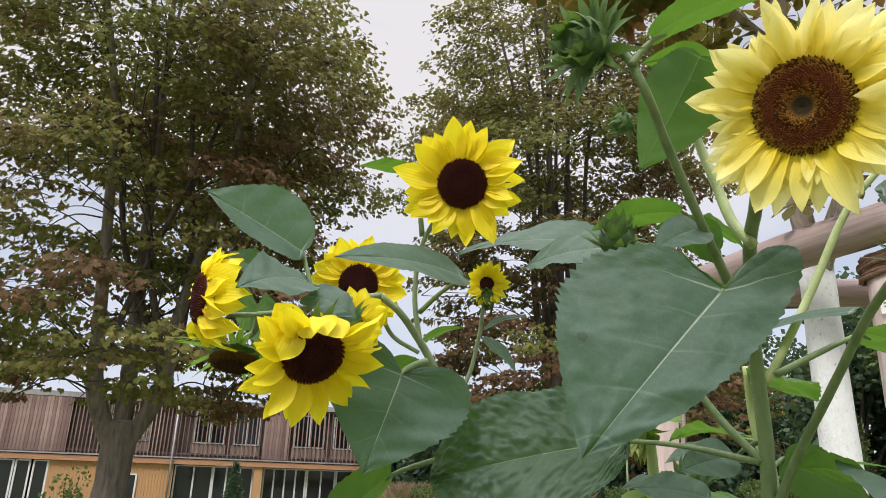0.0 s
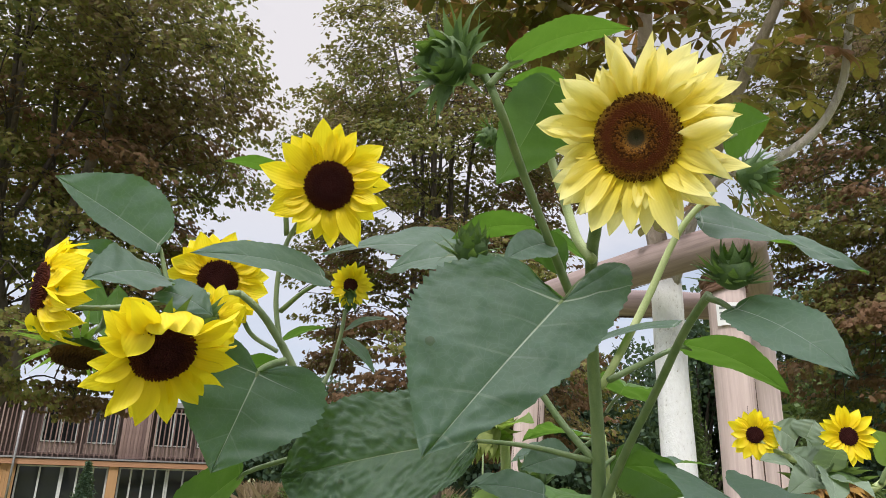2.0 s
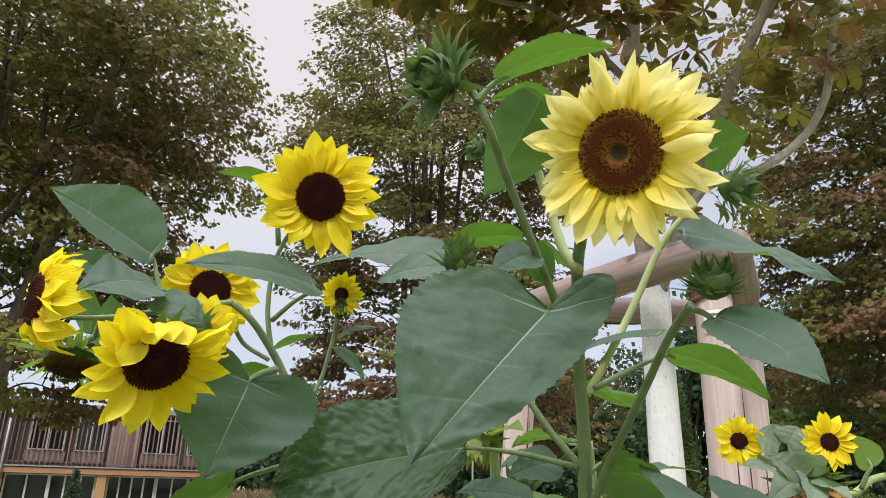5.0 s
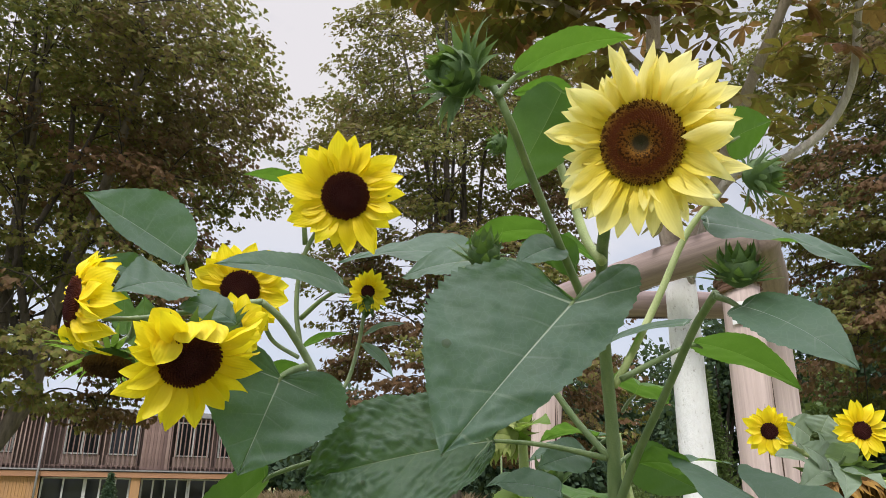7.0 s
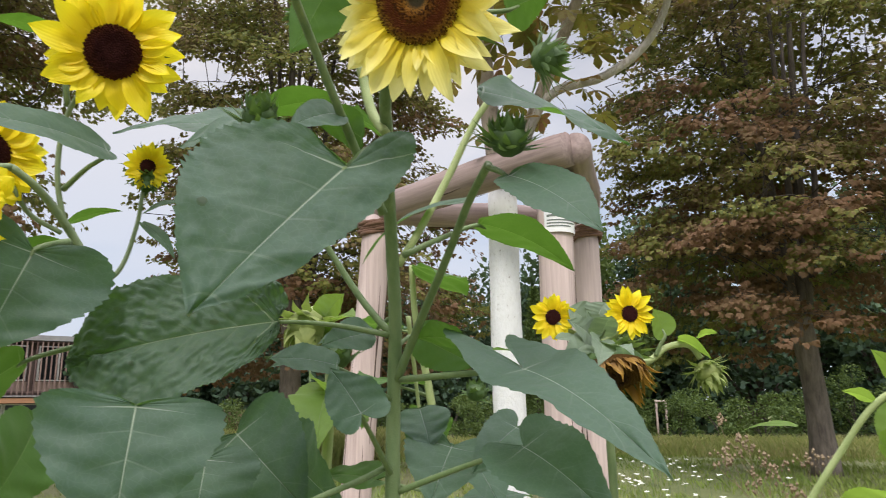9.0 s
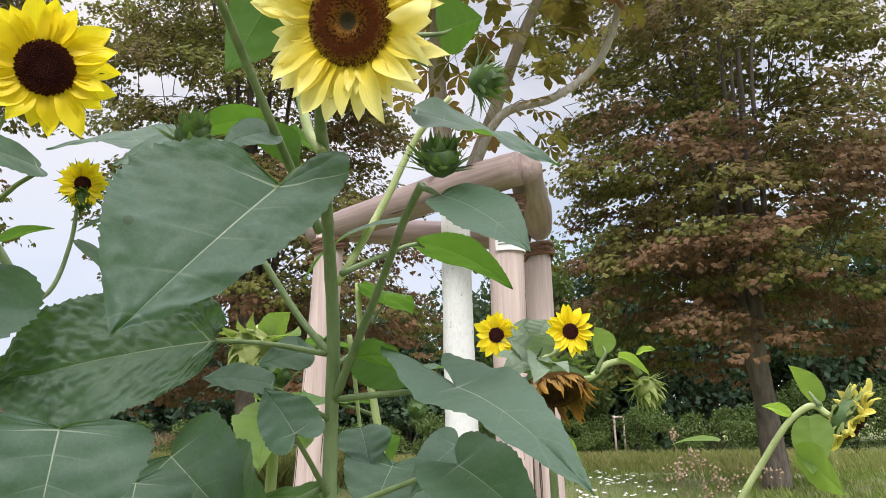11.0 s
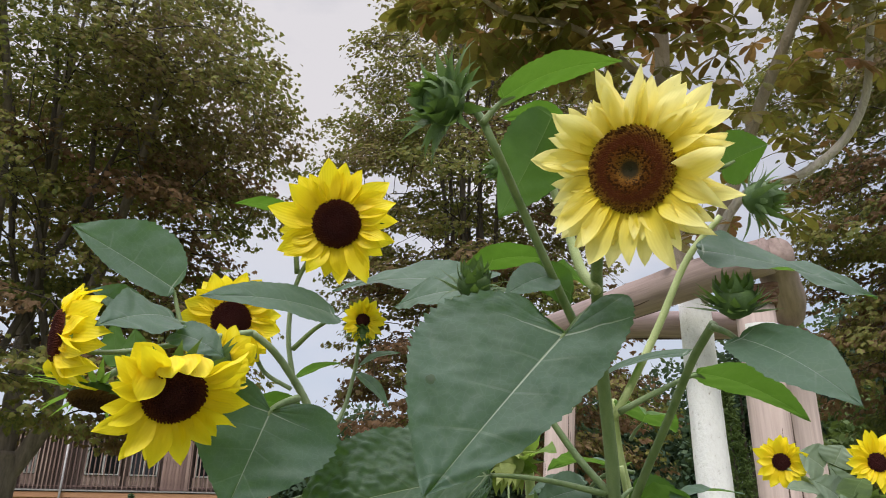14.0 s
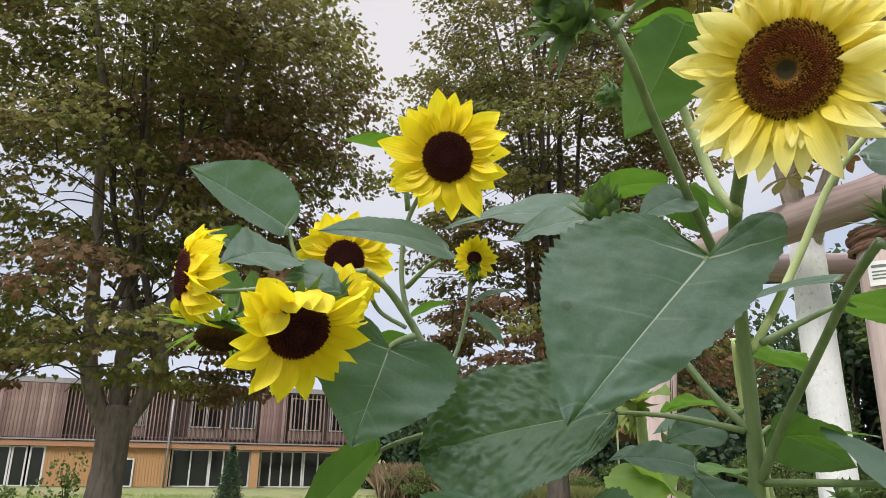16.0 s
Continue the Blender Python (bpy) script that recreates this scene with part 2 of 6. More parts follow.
def plain_mat(name, a, c, scale=20, rough=0.6, metal=0.0, relief=0.2):
    m, nt, b, out = node_mat(name)
    n = noise_tex(nt, coords(nt), scale, 5)
    nt.links.new(ramp(nt, n, [(0.3, a), (0.7, c)]), b.inputs["Base Color"])
    b.inputs["Roughness"].default_value, b.inputs["Metallic"].default_value = rough, metal
    bump(nt, b, n, relief, 0.004)
    return m


def clad_mat():
    """Weathered larch: grey-brown to rusty boards, silvered patches, dark rain stains at the foot."""
    m, nt, b, out = node_mat("weathered_larch_slat")
    tc = nt.nodes.new("ShaderNodeTexCoord")
    sep = nt.nodes.new("ShaderNodeSeparateXYZ")
    nt.links.new(tc.outputs["Object"], sep.inputs[0])
    info = nt.nodes.new("ShaderNodeObjectInfo")
    grain = noise_tex(nt, coords(nt, (6, 6, 0.5)), 2.6, 6, 0.6)
    patch = noise_tex(nt, info.outputs["Location"], 0.55, 3)
    board = calc(nt, "MULTIPLY_ADD", info.outputs["Random"], 0.75, calc(nt, "MULTIPLY_ADD", patch, 0.9, -0.32))
    col = ramp(nt, board, [(0.0, (0.095, 0.063, 0.062)), (0.35, (0.165, 0.108, 0.100)), (0.65, (0.245, 0.170, 0.155)), (1.0, (0.34, 0.255, 0.23))])
    col = mixc(nt, 1.0, col, ramp(nt, grain, [(0.3, (0.62, 0.58, 0.56)), (0.7, (1.12, 1.08, 1.05))]), "MULTIPLY")
    stain = calc(nt, "SUBTRACT", calc(nt, "MULTIPLY_ADD", noise_tex(nt, coords(nt, (3, 3, 0.8)), 2.0, 4), 1.6, 2.45), sep.outputs[2])
    stain = calc(nt, "MULTIPLY", calc(nt, "MINIMUM", calc(nt, "MAXIMUM", stain, 0.0), 1.0), 0.75)
    col = mixc(nt, stain, col, (0.075, 0.045, 0.042))
    nt.links.new(col, b.inputs["Base Color"])
    b.inputs["Roughness"].default_value = 0.85
    bump(nt, b, grain, 0.5, 0.004)
    return m


M = {}
M["leaf"] = veined_leaf("sunflower_leaf", (0.050, 0.094, 0.074), (0.080, 0.132, 0.104), (0.42, 0.50, 0.38), 0.6, swell=0.7)
M["leaf_rough"] = veined_leaf("puckered_sunflower_leaf", (0.046, 0.080, 0.060), (0.074, 0.118, 0.088), (0.32, 0.40, 0.24), 0.9, 0.004, 0.8, 90, 0.8)
M["leaf_green"] = veined_leaf("fresh_sunflower_leaf", (0.054, 0.122, 0.028), (0.080, 0.165, 0.038), (0.22, 0.33, 0.12), glow=(0.115, 0.255, 0.022))
M["leaf_sage"] = veined_leaf("pale_sage_sunflower_leaf", (0.13, 0.185, 0.125), (0.20, 0.265, 0.19), (0.45, 0.50, 0.40), glow=(0.20, 0.30, 0.10), thin=0.3)
M["leaf_yellow"] = veined_leaf("yellowing_sunflower_leaf", (0.105, 0.185, 0.040), (0.155, 0.245, 0.055), (0.34, 0.42, 0.18), glow=(0.32, 0.50, 0.06), thin=0.5)
M["stem"] = stem_mat("hairy_green_stem", (0.095, 0.155, 0.055), (0.175, 0.235, 0.105))
M["stem_pale"] = stem_mat("pale_green_stem", (0.27, 0.34, 0.13), (0.40, 0.46, 0.22))
M["stem_grey"] = stem_mat("grey_green_stem", (0.17, 0.235, 0.125), (0.27, 0.33, 0.20))
M["bract"] = stem_mat("green_bract", (0.042, 0.092, 0.026), (0.098, 0.17, 0.050), 0.6, 0.25)
M["bract_dull"] = stem_mat("dull_green_bract", (0.10, 0.165, 0.05), (0.19, 0.27, 0.10), 0.7, 0.3)
M["bract_pale"] = stem_mat("yellowing_bract", (0.20, 0.26, 0.07), (0.32, 0.36, 0.12), 0.6, 0.35)
M["petal_pale"] = petal_mat("pale_lemon_petal", (0.92, 0.74, 0.03), (0.97, 0.92, 0.42), 0.42)
M["petal"] = petal_mat("yellow_petal", (0.90, 0.68, 0.008), (0.93, 0.82, 0.022), 0.38)
M["petal_dry"] = petal_mat("wilted_orange_petal", (0.11, 0.05, 0.016), (0.45, 0.25, 0.03), 0.25)
M["petal_fading"] = petal_mat("fading_yellow_petal", (0.55, 0.46, 0.05), (0.72, 0.66, 0.16), 0.35)
M["petal_pink"] = petal_mat("pink_petal", (0.62, 0.22, 0.42), (0.80, 0.45, 0.66), 0.3)
M["disc_faded"] = disc_mat("faded_brown_disc", [(0.0, (0.055, 0.030, 0.016)), (0.6, (0.040, 0.020, 0.012)), (1.0, (0.11, 0.06, 0.02))], 0.03)
M["disc_pale"] = disc_mat("ringed_brown_disc", [(0.0, (0.050, 0.046, 0.026)), (0.22, (0.040, 0.030, 0.016)), (0.32, (0.25, 0.115, 0.022)), (0.50, (0.22, 0.080, 0.018)), (0.60, (0.135, 0.036, 0.016)), (0.76, (0.150, 0.045, 0.017)), (0.86, (0.27, 0.13, 0.026)), (1.0, (0.34, 0.20, 0.035))], 0.0395, 0.85)
M["disc"] = disc_mat("dark_maroon_disc", [(0.0, (0.050, 0.014, 0.014)), (0.6, (0.036, 0.009, 0.009)), (1.0, (0.075, 0.020, 0.010))], 0.03)
M["chestnut"] = foliage_mat("browning_chestnut_leaves", [(0.0, (0.076, 0.106, 0.042)), (0.24, (0.132, 0.156, 0.046)), (0.44, (0.225, 0.218, 0.052)), (0.60, (0.180, 0.128, 0.062)), (0.80, (0.195, 0.125, 0.074)), (1.0, (0.26, 0.158, 0.104))], 0.40, 0.35, (0.24, 0.26, 0.06))
M["rusty"] = foliage_mat("rusty_chestnut_leaves", [(0.0, (0.120, 0.095, 0.044)), (0.4, (0.170, 0.105, 0.055)), (0.7, (0.210, 0.118, 0.068)), (1.0, (0.27, 0.160, 0.10))], 0.40, 0.6, (0.24, 0.16, 0.06))
M["young"] = blotched_leaf()
M["woods"] = foliage_mat("dark_green_foliage", [(0.0, (0.030, 0.056, 0.038)), (0.5, (0.048, 0.084, 0.050)), (1.0, (0.078, 0.118, 0.060))], 0.25, 0.3)
M["shrub"] = foliage_mat("light_green_foliage", [(0.0, (0.046, 0.078, 0.024)), (0.5, (0.078, 0.118, 0.034)), (1.0, (0.115, 0.15, 0.05))], 0.3, 0.6)
M["dry"] = foliage_mat("dry_stalks", [(0.0, (0.15, 0.105, 0.065)), (0.5, (0.25, 0.185, 0.12)), (1.0, (0.37, 0.29, 0.20))], 0.15, 0.8)
M["grass"] = foliage_mat("meadow_grass", [(0.0, (0.16, 0.24, 0.055)), (0.55, (0.27, 0.34, 0.09)), (0.88, (0.38, 0.37, 0.15)), (1.0, (0.46, 0.41, 0.22))], 0.3, 0.25)
M["tall_grass"] = foliage_mat("tall_mixed_grass", [(0.0, (0.15, 0.20, 0.05)), (0.45, (0.24, 0.27, 0.085)), (0.75, (0.36, 0.33, 0.15)), (1.0, (0.46, 0.40, 0.24))], 0.45, 0.5, (0.35, 0.36, 0.12))
M["bract_fresh"] = stem_mat("fresh_green_bract", (0.14, 0.28, 0.04), (0.25, 0.42, 0.085), 0.6, 0.45)
M["umbel"] = plain_mat("white_umbel", (0.62, 0.64, 0.56), (0.80, 0.80, 0.76), 60, 0.8)
M["bark"] = bark_mat("grey_chestnut_bark", (0.098, 0.080, 0.067), (0.30, 0.25, 0.21))
# darker copy of the bark, with the crown's inner shade in its colour
M["limb"] = bark_mat("crown_shaded_limb_bark", (0.055, 0.044, 0.037), (0.145, 0.118, 0.10))
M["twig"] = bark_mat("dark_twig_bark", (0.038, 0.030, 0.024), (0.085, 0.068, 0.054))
M["young_bark"] = bark_mat("smooth_young_bark", (0.28, 0.225, 0.18), (0.50, 0.42, 0.35), 30)
M["pale_bark"] = bark_mat("pale_grey_young_bark", (0.42, 0.375, 0.33), (0.66, 0.61, 0.56), 40)


def lime_paint():
    """White lime over rough bark: small dark pits and a few rubbed streaks."""
    m, nt, b, out = node_mat("white_lime_paint")
    v = coords(nt, (1, 1, 0.5))
    fine, wide = noise_tex(nt, v, 95, 4, 0.7), noise_tex(nt, coords(nt, (1, 1, 0.25)), 18, 4)
    col = ramp(nt, fine, [(0.27, (0.30, 0.28, 0.26)), (0.38, (0.76, 0.77, 0.79)), (0.7, (0.84, 0.855, 0.88))])
    col = mixc(nt, calc(nt, "MULTIPLY", wide, 0.25), col, (0.66, 0.65, 0.64))
    nt.links.new(col, b.inputs["Base Color"])
    b.inputs["Roughness"].default_value = 0.9
    bump(nt, b, calc(nt, "ADD", fine, wide), 0.8, 0.006)
    return m


M["lime"] = lime_paint()
M["stake"] = wood_mat("peeled_pink_timber", (0.34, 0.235, 0.215), (0.68, 0.54, 0.515), (0.56, 0.47, 0.455), 6, 0.8, (14, 14, 0.45), 0.3)
M["log"] = wood_mat("peeled_grey_brown_log", (0.19, 0.128, 0.116), (0.41, 0.305, 0.285), (0.29, 0.235, 0.23), 5, 0.75, (12, 12, 0.7), 0.3)
M["rope"] = wood_mat("coconut_rope", (0.10, 0.050, 0.032), (0.22, 0.125, 0.085), (0.15, 0.085, 0.06), 9, 0.95, (10, 10, 10), 0.2)
M["clad"] = clad_mat()
# the shade between the slats is put into this dark board colour
M["backing"] = wood_mat("painted_shade_backing_board", (0.055, 0.036, 0.032), (0.10, 0.066, 0.056), (0.075, 0.055, 0.05), 2, 0.85, (6, 6, 0.4), 0.4)
M["larch"] = wood_mat("fresh_larch_board", (0.36, 0.185, 0.072), (0.50, 0.285, 0.115), (0.36, 0.21, 0.11), 2, 0.75, (6, 6, 0.4), 0.5)
M["fascia"] = wood_mat("orange_larch_beam", (0.34, 0.155, 0.075), (0.46, 0.235, 0.12), (0.27, 0.16, 0.11), 2, 0.75, (0.6, 0.6, 6), 0.2)
M["panel"] = wood_mat("pale_pink_brown_panel", (0.24, 0.16, 0.135), (0.38, 0.275, 0.235), (0.30, 0.235, 0.21), 2, 0.8, (6, 6, 0.4), 0.4)
M["frame"] = plain_mat("pale_grey_window_frame", (0.50, 0.50, 0.50), (0.62, 0.62, 0.62), 6, 0.5)
M["metal"] = plain_mat("zinc_metal", (0.24, 0.23, 0.235), (0.34, 0.33, 0.335), 8, 0.5, 0.5)
M["roof"] = plain_mat("grey_roof_edge", (0.20, 0.195, 0.20), (0.27, 0.265, 0.27), 3, 0.7)
# near-black colour stands in for the shade of the unlit rooms
M["room_shade"] = plain_mat("painted_interior_shade", (0.05, 0.05, 0.055), (0.08, 0.08, 0.085), 2, 0.9)
M["crack"] = plain_mat("dark_crack", (0.05, 0.03, 0.022), (0.09, 0.06, 0.045), 40, 0.95)
M["white"] = plain_mat("white_paint", (0.70, 0.70, 0.70), (0.82, 0.82, 0.82), 10, 0.5)
M["red"] = plain_mat("red_paint", (0.45, 0.06, 0.04), (0.55, 0.09, 0.06), 10, 0.5)
M["ink"] = plain_mat("grey_print", (0.10, 0.12, 0.11), (0.16, 0.18, 0.16), 10, 0.6)
gm, gnt, gb, gout = node_mat("window_glass")
gb.inputs["Base Color"].default_value = (0.018, 0.02, 0.022, 1)
gb.inputs["Roughness"].default_value = 0.06
gb.inputs["Transmission Weight"].default_value = 0.0
gb.inputs["Specular IOR Level"].default_value = 0.4
bump(gnt, gb, noise_tex(gnt, coords(gnt), 0.8, 2), 0.05, 0.02)
M["glass"] = gm


def ground_material():
    m, nt, b, out = node_mat("meadow_soil_and_grass")
    p = coords(nt)
    n1, n2, n3 = noise_tex(nt, p, 0.25, 5), noise_tex(nt, p, 3, 5), noise_tex(nt, p, 40, 4)
    col = ramp(nt, n1, [(0.32, (0.15, 0.20, 0.060)), (0.5, (0.21, 0.25, 0.085)), (0.66, (0.25, 0.20, 0.125))])
    col = mixc(nt, calc(nt, "MULTIPLY", n2, 0.5), col, (0.09, 0.11, 0.040))
    col = mixc(nt, calc(nt, "MULTIPLY", n3, 0.4), col, (0.16, 0.15, 0.08))
    nt.links.new(col, b.inputs["Base Color"])
    b.inputs["Roughness"].default_value = 0.95
    bump(nt, b, calc(nt, "ADD", n2, n3), 0.9, 0.05)
    return m


M["ground"] = ground_material()


# ---------------------------------------------------------------- mesh helpers
def mesh_from(name, verts, faces, material, smooth=True, uvs=None):
    me = bpy.data.meshes.new(name)
    me.from_pydata([tuple(v) for v in verts], [], faces)
    me.materials.append(material)
    if uvs is not None:
        layer = me.uv_layers.new(name="uv")
        for poly in me.polygons:
            for li in poly.loop_indices:
                layer.data[li].uv = uvs[me.loops[li].vertex_index]
    if smooth:
        me.polygons.foreach_set("use_smooth", [True] * len(me.polygons))
    me.update()
    return me


def quad_mesh(name, verts, quads, material, smooth=False):
    """A mesh from arrays of corners (n, 3) and quads (m, 4)."""
    me = bpy.data.meshes.new(name)
    verts = np.asarray(verts, dtype=np.float32)
    quads = np.asarray(quads, dtype=np.int32)
    me.vertices.add(len(verts))
    me.vertices.foreach_set("co", verts.ravel())
    me.loops.add(quads.size)
    me.loops.foreach_set("vertex_index", quads.ravel())
    me.polygons.add(len(quads))
    me.polygons.foreach_set("loop_start", np.arange(0, quads.size, 4, dtype=np.int32))
    me.polygons.foreach_set("loop_total", np.full(len(quads), 4, dtype=np.int32))
    if smooth:
        me.polygons.foreach_set("use_smooth", np.ones(len(quads), dtype=bool))
    me.materials.append(material)
    me.update(calc_edges=True)
    me.validate()
    return me


def thing(name, loc, label, category, group="", kind=""):
    ob = new(name)
    ob.location = loc
    ob.empty_display_size = 0.05
    return tagged(ob, label, category, group, kind)


def child(name, me, parent, label="", m=None, kind=""):
    ob = new(name, me)
    ob.parent = parent
    if m is not None:
        ob.matrix_basis = m
    return tagged(ob, label, kind=kind)


def part(name, bm, material, parent, label=""):
    me = bpy.data.meshes.new(name)
    bm.to_mesh(me)
    bm.free()
    me.materials.append(material)
    return child(name, me, parent, label)


def box_bm(size, centre=(0, 0, 0), bevel=0.0):
    bm = bmesh.new()
    bmesh.ops.create_cube(bm, size=1)
    bmesh.ops.scale(bm, vec=size, verts=bm.verts)
    bmesh.ops.translate(bm, vec=centre, verts=bm.verts)
    if bevel:
        bmesh.ops.bevel(bm, geom=list(bm.edges), offset=bevel, segments=1, affect="EDGES")
    return bm


def smooth_line(pts, n):
    """Points of a smooth curve through pts, with no loops where their spacing changes."""
    p = [Vector(q) for q in pts]
    p = [p[0] * 2 - p[1], *p, p[-1] * 2 - p[-2]]
    res = []
    for i in range(1, len(p) - 2):
        a, b, c, d = p[i - 1], p[i], p[i + 1], p[i + 2]
        t0 = 0.0
        t1 = t0 + max((b - a).length, 1e-6) ** 0.5
        t2 = t1 + max((c - b).length, 1e-6) ** 0.5
        t3 = t2 + max((d - c).length, 1e-6) ** 0.5
        for k in range(n):
            t = t1 + (t2 - t1) * k / n
            a1 = a * ((t1 - t) / (t1 - t0)) + b * ((t - t0) / (t1 - t0))
            a2 = b * ((t2 - t) / (t2 - t1)) + c * ((t - t1) / (t2 - t1))
            a3 = c * ((t3 - t) / (t3 - t2)) + d * ((t - t2) / (t3 - t2))
            b1 = a1 * ((t2 - t) / (t2 - t0)) + a2 * ((t - t0) / (t2 - t0))
            b2 = a2 * ((t3 - t) / (t3 - t1)) + a3 * ((t - t1) / (t3 - t1))
            res.append(b1 * ((t2 - t) / (t2 - t1)) + b2 * ((t - t1) / (t2 - t1)))
    res.append(p[-2])
    return res


def tube_data(line, radii, sides=8, wob=0.0, seed=0, cap=True):
    rng = random.Random(seed)
    verts, faces = [], []
    n = len(line)
    s = None
    for i, c in enumerate(line):
        d = (line[min(i + 1, n - 1)] - line[max(i - 1, 0)]).normalized()
        if s is None:
            s = d.cross(Vector((0.13, 0.97, 0.21)))
            s = s if s.length > 0.05 else d.cross(Vector((1, 0, 0)))
        s = (s - d * s.dot(d)).normalized()
        q = d.cross(s)
        k = i / (n - 1) * (len(radii) - 1)
        j = min(int(k), len(radii) - 2)
        r = radii[j] + (radii[j + 1] - radii[j]) * (k - j)
        for a in range(sides):
            t = 2 * math.pi * a / sides
            rr = r * (1 + wob * (rng.random() - 0.5))
            verts.append(c + s * (math.cos(t) * rr) + q * (math.sin(t) * rr))
    for i in range(n - 1):
        for a in range(sides):
            b = (a + 1) % sides
            faces.append((i * sides + a, i * sides + b, (i + 1) * sides + b, (i + 1) * sides + a))
    if cap:
        faces.append(tuple(range(sides - 1, -1, -1)))
        faces.append(tuple((n - 1) * sides + a for a in range(sides)))
    return verts, faces


def tube(name, pts, radii, material, parent, label="", sides=8, steps=6, wob=0.0, seed=0):
    o = parent.matrix_basis.translation if parent is not None else Vector((0, 0, 0))
    line = [q - o for q in smooth_line(pts, steps)]
    v, f = tube_data(line, radii, sides, wob, seed)
    return child(name, mesh_from(name, v, f, material), parent, label)


def unit(a):
    return a / np.maximum(np.linalg.norm(a, axis=-1, keepdims=True), 1e-9)


def palmate(rng, pos, out_dir, size, leaflets=5, droop=0.5, wide=0.17, face=0.0):
    """Compound chestnut leaves: fans of pointed leaflets at pos, pointing along out_dir."""
    n = len(pos)
    a = unit(out_dir + rng.normal(0, 0.35, (n, 3)) - np.array([0, 0, droop]))
    up = unit(unit(out_dir) * face + np.array([0, 0, 1.0]) + rng.normal(0, 0.38, (n, 3)))
    s = unit(np.cross(a, up))
    nrm = np.cross(s, a)
    sz = size * rng.uniform(0.65, 1.25, n)
    V = np.zeros((n, leaflets, 4, 3))
    for k in range(leaflets):
        ang = (k / (leaflets - 1) - 0.5) * 2.5
        d = a * math.cos(ang) + s * math.sin(ang) - nrm * 0.22
        w = unit(np.cross(d, nrm))
        ln = (sz * (1.0 - 0.32 * abs(ang) / 1.25) * rng.uniform(0.85, 1.1, n))[:, None]
        V[:, k, 0] = pos + d * ln * 0.06
        mid = pos + d * ln * 0.62 - nrm * ln * 0.03
        V[:, k, 1] = mid + w * ln * wide
        V[:, k, 2] = pos + d * ln - nrm * ln * 0.16
        V[:, k, 3] = mid - w * ln * wide
    return V.reshape(-1, 3), np.arange(n * leaflets * 4).reshape(-1, 4)


def simple_leaves(rng, pos, size, wide=0.35):
    n = len(pos)
    a = unit(rng.normal(0, 1, (n, 3)))
    s = unit(np.cross(a, rng.normal(0, 1, (n, 3))))
    sz = (size * rng.uniform(0.6, 1.3, n))[:, None]
    V = np.stack([pos, pos + a * sz * 0.5 + s * sz * wide, pos + a * sz, pos + a * sz * 0.5 - s * sz * wide], 1)
    return V.reshape(-1, 3), np.arange(n * 4).reshape(-1, 4)


# ---------------------------------------------------------------- ground
def make_ground():
    rng = np.random.default_rng(4)
    rad = np.concatenate([[0.0], np.geomspace(0.6, 1500, 60)])
    nseg = 72
    verts, faces = [], []
    for i, r in enumerate(rad):
        for k in range(nseg):
            a = 2 * math.pi * k / nseg
            x, y = r * math.cos(a), r * math.sin(a)
            z = 0.10 * noise.noise(Vector((x * 0.18, y * 0.18, 0))) * min(1, r / 6) if r < 80 else 0.0
            q = min(1.0, max(0.0, (r - 16) / 20))
            z -= 0.4 * q * q * (3 - 2 * q)
            verts.append((x, y, z))
    for i in range(len(rad) - 1):
        for k in range(nseg):
            q = (k + 1) % nseg
            faces.append((i * nseg + k, (i + 1) * nseg + k, (i + 1) * nseg + q, i * nseg + q))
    tagged(new("ground", mesh_from("ground", verts, faces, M["ground"])), "rough meadow ground with grass and bare soil", "ground", kind="structure")


make_ground()


